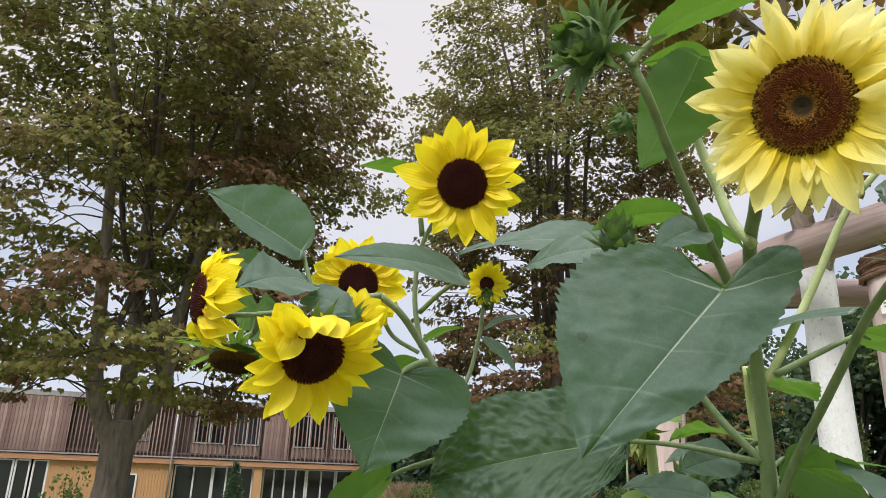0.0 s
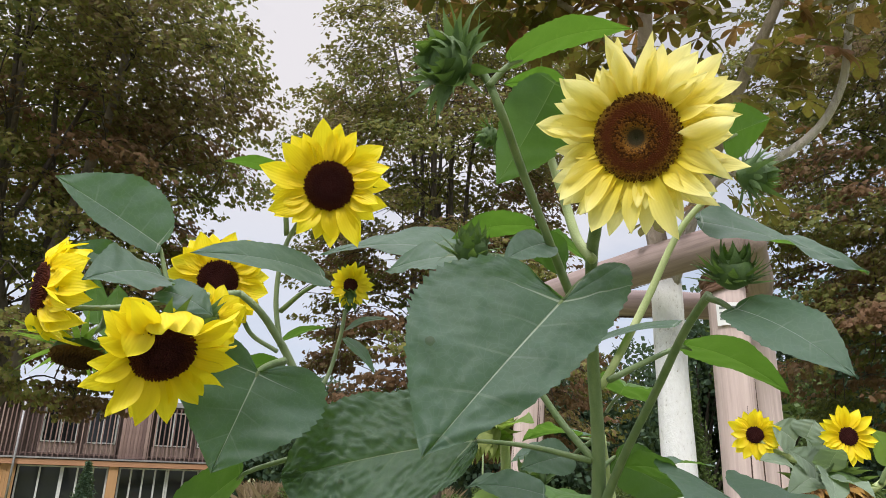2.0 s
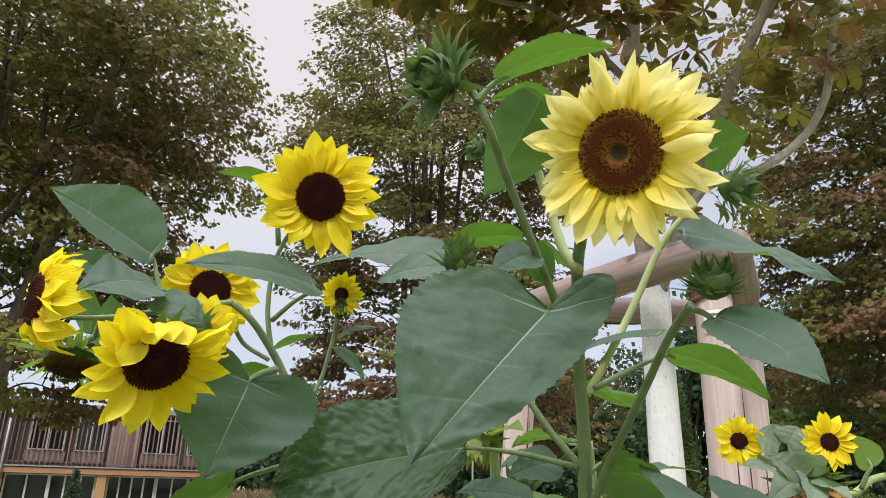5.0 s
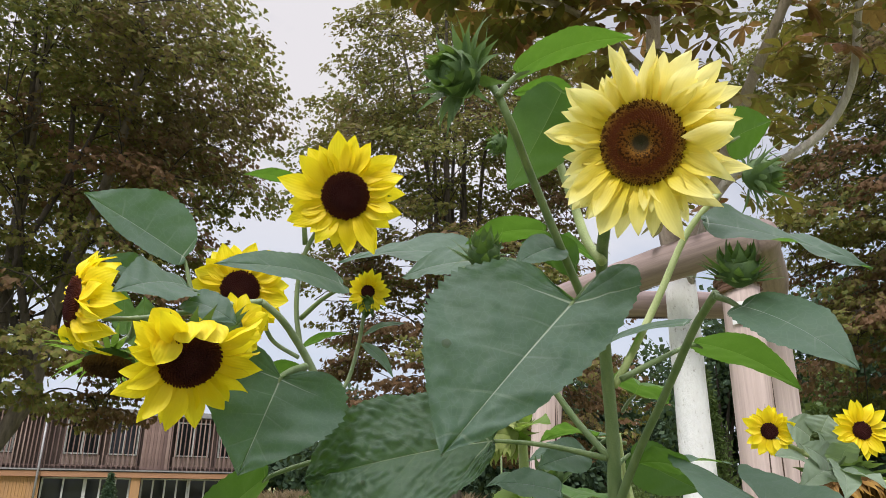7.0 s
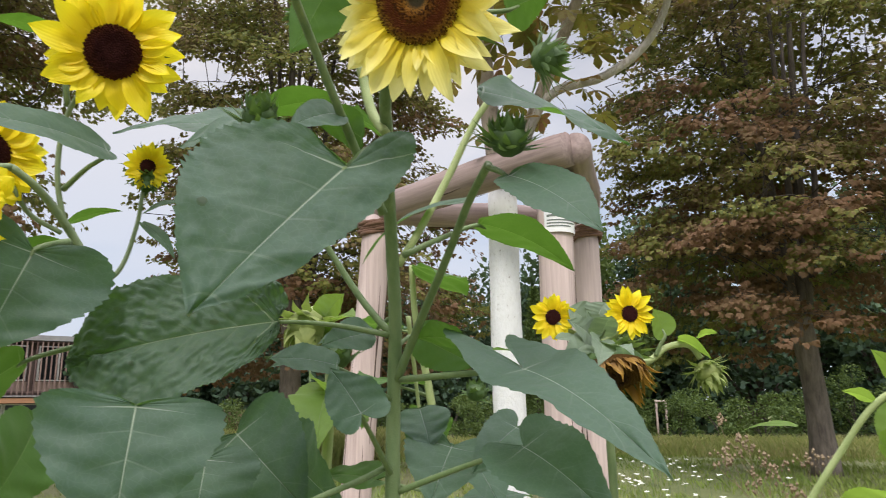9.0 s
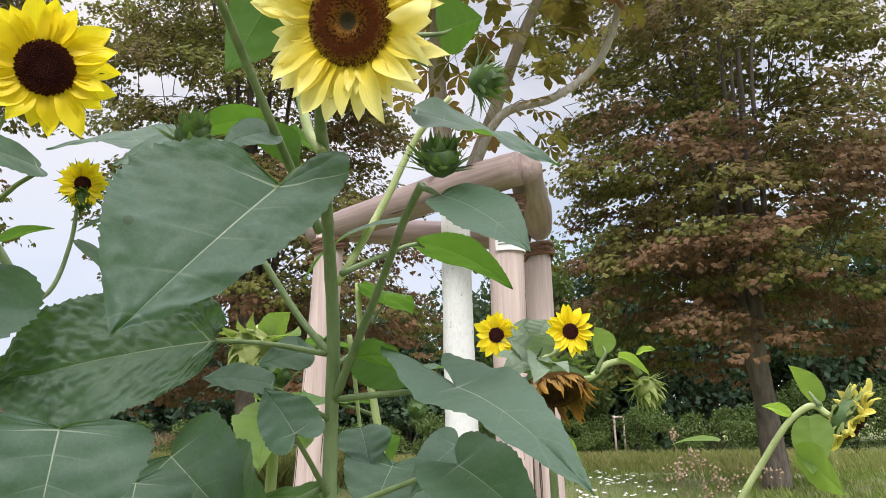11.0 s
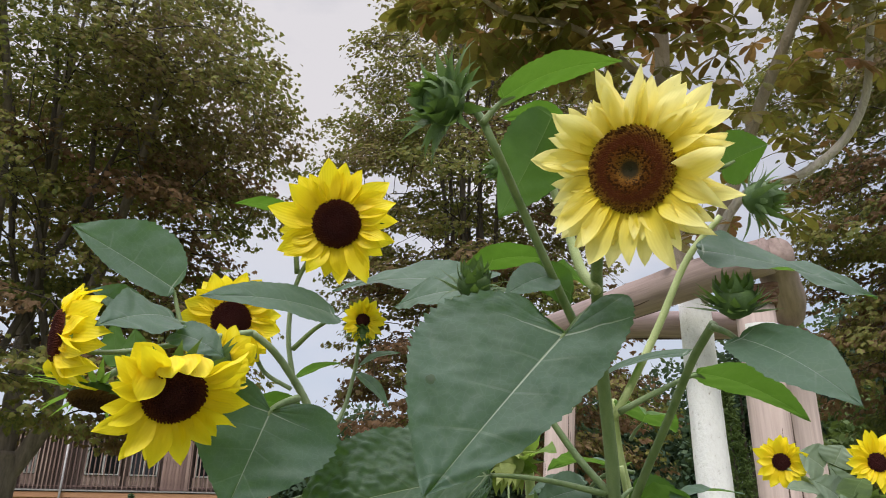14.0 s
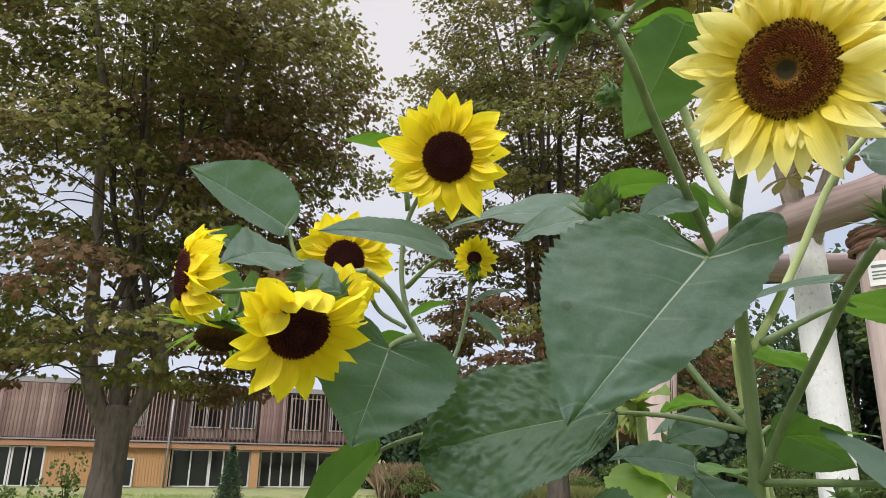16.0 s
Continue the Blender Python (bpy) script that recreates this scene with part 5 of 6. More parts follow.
bud(pa, (0.385, 0.530, 1.637), (-0.07, -0.39, 0.92), 0.022, "dark green bud ringed by pointed bracts", 44, seed=3, open_=1.0, long=1.7, slim=0.8)
bud(pa, (0.493, 0.635, 1.790), (0.91, -0.39, 0.08), 0.024, "bud on a bent neck", 40, seed=4, open_=1.1, long=2.2, slim=0.7)
bud(pa, (0.241, 0.862, 1.921), (-0.86, -0.08, -0.51), 0.018, "small far bud", 34, seed=5, open_=1.1, long=1.8, slim=0.55)
bud(pa, (0.311, 0.897, 1.458), (-0.12, -0.53, 0.84), 0.022, "small low bud among leaves", 26, seed=6)
bud(pa, (0.505, 0.887, 1.410), (-0.20, -0.45, 0.87), 0.016, "tiny low bud", 22, seed=7)
# leaves of this plant
BROAD_HALF = ((0.0, 0.0), (0.10, 0.005), (0.26, -0.005), (0.42, 0.10), (0.535, 0.24), (0.55, 0.42), (0.46, 0.58), (0.31, 0.75), (0.12, 0.91), (0.0, 1.0))
ROUGH_HALVES = (((0.0, 0.0), (0.12, -0.07), (0.28, -0.04), (0.42, 0.10), (0.49, 0.30), (0.5, 0.52), (0.43, 0.73), (0.28, 0.89), (0.10, 0.98), (0.0, 1.0)),
                ((0.0, 0.0), (0.07, 0.0), (0.20, 0.07), (0.33, 0.20), (0.44, 0.38), (0.5, 0.57), (0.47, 0.75), (0.31, 0.90), (0.10, 0.985), (0.0, 1.0)))
LOBED_HALF = ((0.0, 0.0), (0.0, -0.13), (0.04, -0.28), (0.13, -0.33), (0.21, -0.25), (0.25, -0.05), (0.26, 0.20), (0.225, 0.48), (0.12, 0.77), (0.0, 1.0))
blade(pa, (0.246, 0.590, 1.616), (0.113, 0.569, 1.466), 0.198, (-0.22, -0.95, 0.22), 0.03, 0.06, 0.04, seed=1, stalk=(0.329, 0.722, 1.639), label="broad heart-shaped grey-green leaf with pale veins", lobe=0.28, sides=(BROAD_HALF, LOBED_HALF))
blade(pa, (0.228, 0.868, 1.500), (-0.006, 0.897, 1.447), 0.178, (-0.01, -0.92, 0.39), 0.05, 0.05, 0.06, "leaf_rough", 2, (0.346, 0.783, 1.477), 0.0032, halves=(0.95, 0.95), sides=ROUGH_HALVES, label= "deeply puckered dark leaf")
blade(pa, (0.175, 0.523, 1.820), (0.282, 0.488, 1.848), 0.052, (-0.28, 0.13, 0.95), 0.10, 0.10, 0.03, "leaf_green", 3, (0.158, 0.531, 1.796), 0.003, "fresh green leaf lit from behind")
blade(pa, (0.245, 0.593, 1.850), (0.201, 0.666, 1.759), 0.085, (0.65, 0.40, 0.64), 0.05, 0.1, 0.03, "leaf_green", 4)
blade(pa, (0.263, 0.617, 1.859), (0.199, 0.633, 1.865), 0.05, (0.03, 0.10, 1.00), 0.05, 0.1, 0.03, "leaf_green", 5)
blade(pa, (0.380, 0.515, 1.762), (0.422, 0.502, 1.781), 0.055, (0.52, 0.40, 0.75), 0.05, 0.1, 0.02, "leaf_green", 6, (0.297, 0.541, 1.743))
blade(pa, (0.362, 0.538, 1.686), (0.504, 0.505, 1.638), 0.074, (-0.10, -0.64, 0.76), 0.04, 0.05, 0.10, "leaf", 7)
blade(pa, (0.388, 0.537, 1.605), (0.437, 0.462, 1.536), 0.074, (-0.37, -0.52, 0.77), 0.08, 0.1, 0.03, "leaf", 8, (0.378, 0.563, 1.620))
blade(pa, (0.443, 0.730, 1.610), (0.580, 0.736, 1.559), 0.072, (0.36, 0.19, 0.92), 0.08, 0.1, 0.04, "leaf_green", 9, (0.344, 0.720, 1.561), 0.0032)
blade(pa, (0.268, 0.743, 1.744), (0.171, 0.794, 1.730), 0.055, (0.07, 0.29, 0.95), 0.12, 0.1, 0.03, "leaf_green", 10)
blade(pa, (0.249, 0.636, 1.687), (0.195, 0.619, 1.657), 0.045, (-0.16, -0.88, 0.45), 0.08, 0.1, 0.03, "leaf", 11)
blade(pa, (0.202, 0.867, 1.746), (0.016, 0.938, 1.747), 0.105, (-0.05, -0.62, 0.78), 0.07, 0.1, 0.05, "leaf", 12, lobe=0.2)
blade(pa, (0.183, 0.747, 1.701), (0.097, 0.814, 1.694), 0.085, (-0.10, -0.75, 0.66), 0.06, 0.1, 0.05, "leaf", 13)
blade(pa, (0.077, 0.694, 1.399), (0.066, 0.673, 1.280), 0.160, (-0.06, -0.93, -0.36), 0.06, 0.08, 0.04, "leaf", 14, lobe=0.2, back=(0.4, 0.4))
blade(pa, (0.186, 0.889, 1.364), (0.268, 0.849, 1.272), 0.140, (-0.02, -0.97, 0.02), 0.06, 0.08, 0.04, "leaf", 15, lobe=0.2, back=(0.6, 0.6))
blade(pa, (0.433, 0.610, 1.430), (0.458, 0.424, 1.337), 0.100, (-0.18, -0.77, 0.61), 0.07, 0.1, 0.05, "leaf", 16, (0.360, 0.787, 1.424), 0.0036, "long pointed leaf hanging outwards", lobe=0.34, halves=(0.95, 0.95), back=(1.7, 1.0))
blade(pa, (0.402, 0.842, 1.484), (0.468, 0.794, 1.441), 0.062, (-0.28, -0.91, -0.31), 0.06, 0.1, 0.04, "leaf_green", 46, (0.364, 0.804, 1.466), 0.0026)
blade(pa, (0.339, 0.832, 1.484), (0.275, 0.831, 1.466), 0.055, (-0.22, -0.79, 0.58), 0.06, 0.1, 0.04, "leaf", 47, (0.353, 0.795, 1.499), 0.0026)
blade(pa, (0.449, 0.646, 1.352), (0.480, 0.525, 1.287), 0.095, (-0.30, -0.87, 0.40), 0.08, 0.1, 0.04, "leaf", 17, (0.356, 0.788, 1.296), 0.0032, lobe=0.2)
blade(pa, (0.532, 0.818, 1.365), (0.456, 0.795, 1.310), 0.07, (-0.41, -0.64, 0.65), 0.08, 0.1, 0.04, "leaf", 18, lobe=0.2)
blade(pa, (0.432, 0.916, 1.390), (0.435, 0.881, 1.337), 0.075, (-0.24, -0.64, 0.73), 0.06, 0.1, 0.04, "leaf", 19, (0.409, 0.896, 1.514), 0.003, stalk_mat="stem_pale")
blade(pa, (0.289, 0.689, 1.387), (0.261, 0.715, 1.434), 0.070, (0.06, -0.90, 0.40), 0.04, 0.1, 0.05, "leaf", 20, (0.352, 0.788, 1.315), 0.003, lobe=0.24)
blade(pa, (0.278, 0.752, 1.439), (0.203, 0.765, 1.447), 0.050, (0.06, -0.70, 0.70), 0.06, 0.1, 0.05, "leaf", 120, (0.353, 0.790, 1.400), 0.0026)
blade(pa, (0.288, 0.903, 1.452), (0.222, 0.894, 1.442), 0.03, (-0.08, -0.45, 0.89), 0.1, 0.1, 0.04, "leaf", 21)
blade(pa, (0.369, 0.931, 1.497), (0.290, 0.931, 1.476), 0.04, (-0.11, -0.47, 0.87), 0.1, 0.1, 0.04, "leaf", 22)
blade(pa, (0.416, 0.705, 1.459), (0.373, 0.764, 1.471), 0.065, (0.20, 0.49, 0.85), 0.1, 0.1, 0.04, "leaf_green", 23)
blade(pa, (0.408, 0.676, 1.620), (0.337, 0.875, 1.578), 0.03, (-0.21, -0.66, 0.72), 0.1, 0.1, 0.04, "leaf", 24)
blade(pa, (0.148, 0.810, 1.341), (0.137, 0.782, 1.266), 0.115, (-0.14, -0.94, -0.32), 0.06, 0.08, 0.04, "leaf", 26, lobe=0.2)
blade(pa, (0.260, 0.907, 1.330), (0.298, 0.792, 1.282), 0.11, (-0.01, -0.95, -0.31), 0.06, 0.08, 0.04, "leaf", 27, lobe=0.2)
blade(pa, (0.465, 0.880, 1.340), (0.406, 0.810, 1.273), 0.12, (-0.27, -0.69, 0.67), 0.06, 0.08, 0.04, "leaf", 28, lobe=0.2)
tube("side_stem", [(0.349, 0.782, 1.477), (0.321, 0.815, 1.523), (0.285, 0.834, 1.585), (0.238, 0.843, 1.662), (0.196, 0.807, 1.723)], [0.0046, 0.0042, 0.0038, 0.0034], M["stem"], pa, sides=8)
tube("leaf_stalk", [(0.352, 0.792, 1.327), (0.309, 0.762, 1.315), (0.254, 0.732, 1.302), (0.201, 0.678, 1.288)], [0.0038, 0.0035, 0.003], M["stem"], pa)

blade(pa, (0.287, 0.690, 1.684), (0.230, 0.725, 1.719), 0.055, (0.20, 0.56, 0.81), 0.10, 0.1, 0.04, "leaf_green", 25)
blade(pa, (0.313, 0.695, 1.688), (0.281, 0.748, 1.732), 0.06, (0.29, 0.15, 0.94), 0.10, 0.1, 0.04, "leaf", 30)

# ---- plant with the bright yellow heads
B0 = (0.08, 0.99, 0)
pb = thing("sunflower_plant", B0, "branching sunflower with several bright yellow dark-eyed heads", "sunflower", "sunflowers")
tube("stem", [B0, (B0[0], B0[1], 0.8), (0.083, 0.974, 1.408), (0.038, 0.956, 1.503), (-0.001, 0.930, 1.590), (-0.031, 0.894, 1.633), (-0.050, 0.868, 1.652), (-0.071, 0.853, 1.666)], [0.008, 0.0066, 0.0057, 0.0053, 0.0048, 0.0044], M["stem_grey"], pb, sides=10, wob=0.06)
tube("side_stem", [(-0.019, 0.909, 1.613), (-0.029, 0.886, 1.669), (-0.023, 0.859, 1.732), (0.005, 0.826, 1.782)], [0.0036, 0.0032, 0.0029], M["stem_grey"], pb)
tube("side_stem", [(-0.001, 0.989, 1.548), (0.038, 0.976, 1.571), (0.058, 0.966, 1.635), (0.063, 0.946, 1.676)], [0.0036, 0.0029, 0.0027], M["stem_grey"], pb)
tube("side_stem", [(-0.071, 0.853, 1.666), (-0.114, 0.821, 1.649), (-0.131, 0.785, 1.612)], [0.0043, 0.0036, 0.0036], M["stem_grey"], pb)
tube("side_stem", [(-0.114, 0.821, 1.649), (-0.206, 0.807, 1.627), (-0.238, 0.788, 1.621)], [0.0036, 0.0030, 0.0030], M["stem_grey"], pb)
tube("side_stem", [(-0.022, 0.910, 1.606), (-0.056, 0.895, 1.624), (-0.072, 0.878, 1.650), (-0.089, 0.881, 1.672)], [0.0029, 0.0029, 0.0025], M["stem_grey"], pb)
flower(pb, (0.026, 0.803, 1.799), (0.04, -0.92, -0.39), 0.0310, 0.081, 17, 0.028, "bright yellow sunflower head with a dark maroon disc", spin=0.1, seed=11, curl=0.08, sky=0.10, blunt=1.8, rough=0.4)
low_head = flower(pb, (-0.130, 0.751, 1.573), (0.42, -0.66, -0.63), 0.0335, 0.084, 16, 0.026, "drooping bright yellow head with folded upper petals", spin=0.0, seed=12, curl=0.15, sky=0.12, blunt=1.7, rough=0.45, nod=(250, 0.25), skip=((52, 122),))
lay_petal(pb, low_head, (-0.142, 0.738, 1.587), (-0.164, 0.706, 1.617), 0.036, (0.20, -0.95, -0.1), 5)
lay_petal(pb, low_head, (-0.157, 0.739, 1.593), (-0.183, 0.728, 1.586), 0.034, (0.20, -0.93, 0.1), 6)
lay_petal(pb, low_head, (-0.145, 0.723, 1.596), (-0.151, 0.713, 1.560), 0.032, (0.30, -0.94, 0.14), 1)
lay_petal(pb, low_head, (-0.135, 0.727, 1.607), (-0.125, 0.715, 1.587), 0.030, (0.18, -0.92, 0.36), 2)
lay_petal(pb, low_head, (-0.124, 0.735, 1.611), (-0.111, 0.724, 1.592), 0.030, (0.32, -0.88, 0.35), 3)
lay_petal(pb, low_head, (-0.112, 0.741, 1.611), (-0.097, 0.733, 1.589), 0.028, (0.41, -0.87, 0.27), 4)
flower(pb, (-0.262, 0.767, 1.634), (-0.88, -0.46, -0.05), 0.028, 0.070, 15, 0.028, "yellow head turned sideways with curled petals", spin=0.4, seed=13, curl=0.34, sky=-0.45, rough=0.6)
flower(pb, (-0.102, 0.876, 1.686), (0.03, -0.98, -0.20), 0.0255, 0.066, 15, 0.028, "yellow head half hidden behind a leaf", spin=0.2, seed=14, sky=0.1)
flower(pb, (0.067, 0.938, 1.709), (-0.00, -0.99, -0.11), 0.010, 0.031, 15, 0.011, "small opening yellow head", spin=0.2, seed=15, sky=0.35, bracts=22, count=140, bract_len=2.7, bract_w=0.55)
bud(pb, (0.068, 0.945, 1.692), (-0.01, -0.26, -0.97), 0.0155, "ruff of green bracts under the opening head", 22, seed=16, open_=1.6, long=1.6)
flower(pb, (-0.234, 0.827, 1.576), (-0.01, -0.24, -0.97), 0.029, 0.050, 2, 0.010, "faded nodding head with brown disc and long thin green bracts", "petal_dry", "disc_faded", rows=1, seed=17, curl=0.4, sky=-0.6, bracts=30, bract_len=1.8, bract_w=0.28, count=260, rough=0.7, flare=(-0.2, 0.35), bract_mat="bract_fresh")
tube("side_stem", [(-0.206, 0.807, 1.627), (-0.225, 0.860, 1.615), (-0.234, 0.844, 1.601), (-0.235, 0.836, 1.586)], [0.0043, 0.0043, 0.0050], M["stem_grey"], pb)
flower(pb, (-0.104, 0.829, 1.619), (0.50, 0.86, 0.00), 0.022, 0.052, 13, 0.024, "small yellow head seen from behind", seed=18)
blade(pb, (-0.166, 0.826, 1.711), (-0.278, 0.775, 1.767), 0.100, (0.45, -0.87, 0.20), 0.02, 0.10, 0.03, "leaf", 31, (-0.151, 0.833, 1.660), 0.0026, "pointed leaf held up on a thin stalk", halves=(1.22, 0.55))
blade(pb, (-0.038, 0.844, 1.570), (-0.075, 0.820, 1.454), 0.178, (0.08, -0.98, -0.18), 0.05, 0.08, 0.03, "leaf", 32, (-0.012, 0.902, 1.593), 0.0045, "heart-shaped dark grey-green leaf", 0.2)
blade(pb, (0.030, 0.821, 1.686), (-0.110, 0.711, 1.671), 0.066, (0.07, -0.83, 0.55), 0.06, 0.08, 0.03, "leaf", 33, (-0.022, 0.890, 1.655))
blade(pb, (-0.208, 0.866, 1.688), (-0.262, 0.824, 1.704), 0.05, (0.45, -0.79, 0.42), 0.03, 0.2, 0.04, "leaf", 34)
blade(pb, (-0.153, 0.797, 1.667), (-0.213, 0.724, 1.637), 0.078, (0.17, -0.80, 0.58), 0.10, 0.1, 0.07, "leaf", 35, (-0.114, 0.821, 1.655), 0.0026)
blade(pb, (-0.149, 0.792, 1.648), (-0.088, 0.777, 1.619), 0.052, (0.11, -0.80, 0.59), 0.10, 0.1, 0.06, "leaf", 36, (-0.114, 0.821, 1.655), 0.0026)
blade(pb, (-0.033, 0.834, 1.825), (-0.106, 0.816, 1.824), 0.032, (-0.02, 0.19, 0.98), 0.08, 0.1, 0.03, "leaf_green", 37, (-0.022, 0.854, 1.746), 0.003)
blade(pb, (-0.021, 0.937, 1.624), (0.040, 0.953, 1.650), 0.03, (-0.00, 0.24, 0.97), 0.08, 0.1, 0.03, "leaf_green", 38)
blade(pb, (-0.014, 0.944, 1.585), (-0.080, 0.919, 1.590), 0.04, (-0.04, 0.53, 0.85), 0.08, 0.1, 0.03, "leaf_green", 39)
blade(pb, (0.066, 0.952, 1.649), (0.121, 0.925, 1.662), 0.03, (-0.04, -0.57, 0.82), 0.08, 0.1, 0.03, "leaf", 40)
blade(pb, (0.065, 0.955, 1.637), (0.108, 0.940, 1.588), 0.028, (0.53, -0.71, 0.47), 0.08, 0.1, 0.03, "leaf", 41)
blade(pb, (-0.052, 0.938, 1.456), (-0.149, 0.845, 1.338), 0.085, (0.24, 0.63, 0.74), 0.05, 0.1, 0.05, "leaf_green", 42, (0.047, 0.976, 1.486), 0.0035)

blade(pb, (-0.222, 0.892, 1.613), (-0.225, 0.898, 1.677), 0.05, (0.31, 0.87, 0.38), 0.05, 0.1, 0.04, "leaf_green", 43)
blade(pb, (-0.242, 0.905, 1.627), (-0.254, 0.908, 1.689), 0.035, (-0.64, 0.65, 0.41), 0.05, 0.1, 0.04, "leaf_green", 44)
blade(pb, (-0.010, 0.787, 1.385), (-0.035, 0.717, 1.310), 0.085, (0.64, -0.75, -0.15), 0.06, 0.1, 0.05, "leaf_green", 45)

pb.location += Vector((-0.005, 0.0, -0.003))

# ---- shorter plant beyond the stakes' side with two small heads
C0 = (0.75, 0.93, 0)
pc = thing("sunflower_plant", C0, "sunflower with small yellow heads, a withered head and nodding bud", "sunflower", "sunflowers")
tube("stem", [C0, (C0[0], C0[1], 0.8), (0.752, 0.932, 1.413), (0.733, 0.928, 1.483), (0.721, 0.922, 1.509)], [0.008, 0.007, 0.0058, 0.0035], M["stem"], pc, sides=10)
flower(pc, (0.680, 0.957, 1.528), (-0.67, -0.74, -0.11), 0.0125, 0.038, 16, 0.014, "small yellow sunflower head", seed=21, count=160)
flower(pc, (0.749, 0.851, 1.523), (-0.30, -0.95, -0.01), 0.0125, 0.040, 16, 0.014, "small yellow sunflower head turned aside", seed=22, count=160)
flower(pc, (0.740, 0.890, 1.442), (-0.13, -0.40, -0.91), 0.050, 0.084, 34, 0.0085, "withered nodding head with dried orange petals", "petal_dry", "disc_faded", rows=2, seed=23, count=260, curl=-0.1, sky=1.0, bracts=22, bract_len=0.55, bract_w=0.36, rough=0.8, bract_mat="bract_dull")
bud(pc, (0.886, 0.850, 1.436), (0.12, -0.36, -0.93), 0.026, "nodding yellowish bud", 54, "bract_pale", seed=24, open_=1.4, long=1.2, slim=0.6)
tube("side_stem", [(0.737, 0.928, 1.457), (0.805, 0.891, 1.455), (0.835, 0.878, 1.477), (0.867, 0.864, 1.479), (0.879, 0.855, 1.458)], [0.006, 0.0055, 0.005, 0.005], M["stem_pale"], pc)
tube("side_stem", [(0.730, 0.930, 1.492), (0.707, 0.943, 1.502), (0.685, 0.955, 1.521)], [0.006, 0.005, 0.004], M["stem_pale"], pc)
tube("side_stem", [(0.737, 0.926, 1.483), (0.748, 0.880, 1.497), (0.752, 0.862, 1.519)], [0.006, 0.005, 0.004], M["stem_pale"], pc)
blade(pc, (0.829, 0.869, 1.493), (0.825, 0.892, 1.538), 0.045, (0.44, 0.53, 0.73), 0.05, 0.1, 0.03, "leaf_yellow", 51, (0.815, 0.882, 1.463), 0.003)
blade(pc, (0.848, 0.866, 1.489), (0.878, 0.830, 1.456), 0.04, (0.39, 0.13, 0.91), 0.08, 0.1, 0.03, "leaf_yellow", 52)
blade(pc, (0.870, 0.847, 1.492), (0.898, 0.835, 1.496), 0.03, (0.23, 0.26, 0.94), 0.08, 0.1, 0.03, "leaf_yellow", 53)
blade(pc, (0.726, 0.929, 1.519), (0.694, 0.934, 1.541), 0.06, (-0.62, -0.56, 0.55), 0.08, 0.1, 0.03, "leaf_sage", 54)
blade(pc, (0.737, 0.921, 1.523), (0.753, 0.918, 1.550), 0.05, (-0.33, -0.85, 0.41), 0.08, 0.1, 0.03, "leaf_sage", 55)
blade(pc, (0.711, 0.919, 1.482), (0.656, 0.917, 1.490), 0.05, (-0.48, -0.39, 0.79), 0.08, 0.1, 0.03, "leaf_sage", 56)
blade(pc, (0.726, 0.876, 1.371), (0.702, 0.764, 1.295), 0.07, (0.57, 0.43, 0.70), 0.08, 0.1, 0.03, "leaf_yellow", 57)

blade(pc, (0.612, 0.745, 1.474), (0.569, 0.734, 1.496), 0.044, (-0.35, -0.70, 0.30), 0.10, 0.15, 0.06, "leaf_sage", 151, (0.626, 0.760, 1.467), 0.0024, lobe=0.2)
blade(pc, (0.621, 0.750, 1.477), (0.598, 0.737, 1.512), 0.040, (-0.25, -0.70, 0.38), 0.10, 0.15, 0.06, "leaf_sage", 152, (0.626, 0.760, 1.467), 0.0024, lobe=0.2)
blade(pc, (0.605, 0.713, 1.478), (0.597, 0.679, 1.495), 0.036, (-0.15, -0.70, 0.46), 0.10, 0.15, 0.06, "leaf_sage", 153, (0.626, 0.760, 1.467), 0.0024, lobe=0.2)
blade(pc, (0.603, 0.739, 1.466), (0.542, 0.708, 1.443), 0.040, (-0.05, -0.70, 0.54), 0.10, 0.15, 0.06, "leaf_sage", 154, (0.626, 0.760, 1.467), 0.0024, lobe=0.2)
blade(pc, (0.601, 0.693, 1.461), (0.600, 0.645, 1.446), 0.034, (0.05, -0.70, 0.62), 0.10, 0.15, 0.06, "leaf_sage", 155, (0.626, 0.760, 1.467), 0.0024, lobe=0.2)
blade(pc, (0.592, 0.698, 1.466), (0.556, 0.653, 1.434), 0.036, (0.15, -0.70, 0.70), 0.10, 0.15, 0.06, "leaf_sage", 156, (0.626, 0.760, 1.467), 0.0024, lobe=0.2)

pc.location.x -= 0.005

# ---- leaning plant with a nodding yellowing head
D0 = (0.63, 0.49, 0)
pd = thing("sunflower_plant", D0, "pale leaning sunflower stem with a nodding fading head", "sunflower", "sunflowers")
tube("stem", [D0, (0.633, 0.496, 1.257), (0.642, 0.475, 1.300), (0.661, 0.451, 1.346), (0.678, 0.422, 1.390), (0.689, 0.407, 1.401), (0.696, 0.398, 1.392)], [0.0045, 0.0036, 0.0031, 0.0029, 0.0030, 0.0030], M["stem_pale"], pd, sides=10)
flower(pd, (0.708, 0.387, 1.389), (0.72, -0.42, -0.55), 0.019, 0.036, 20, 0.011, "yellow-green nodding head with shrivelled petals", "petal_fading", "disc_faded", rows=2, seed=31, curl=-0.2, sky=-0.55, bracts=24, bract_len=0.9, bract_w=0.4, count=160, rough=0.8, bract_mat="bract_pale")
blade(pd, (0.693, 0.402, 1.404), (0.684, 0.423, 1.438), 0.025, (0.49, 0.37, 0.79), 0.08, 0.1, 0.03, "leaf_yellow", 61, (0.691, 0.404, 1.399), 0.003)
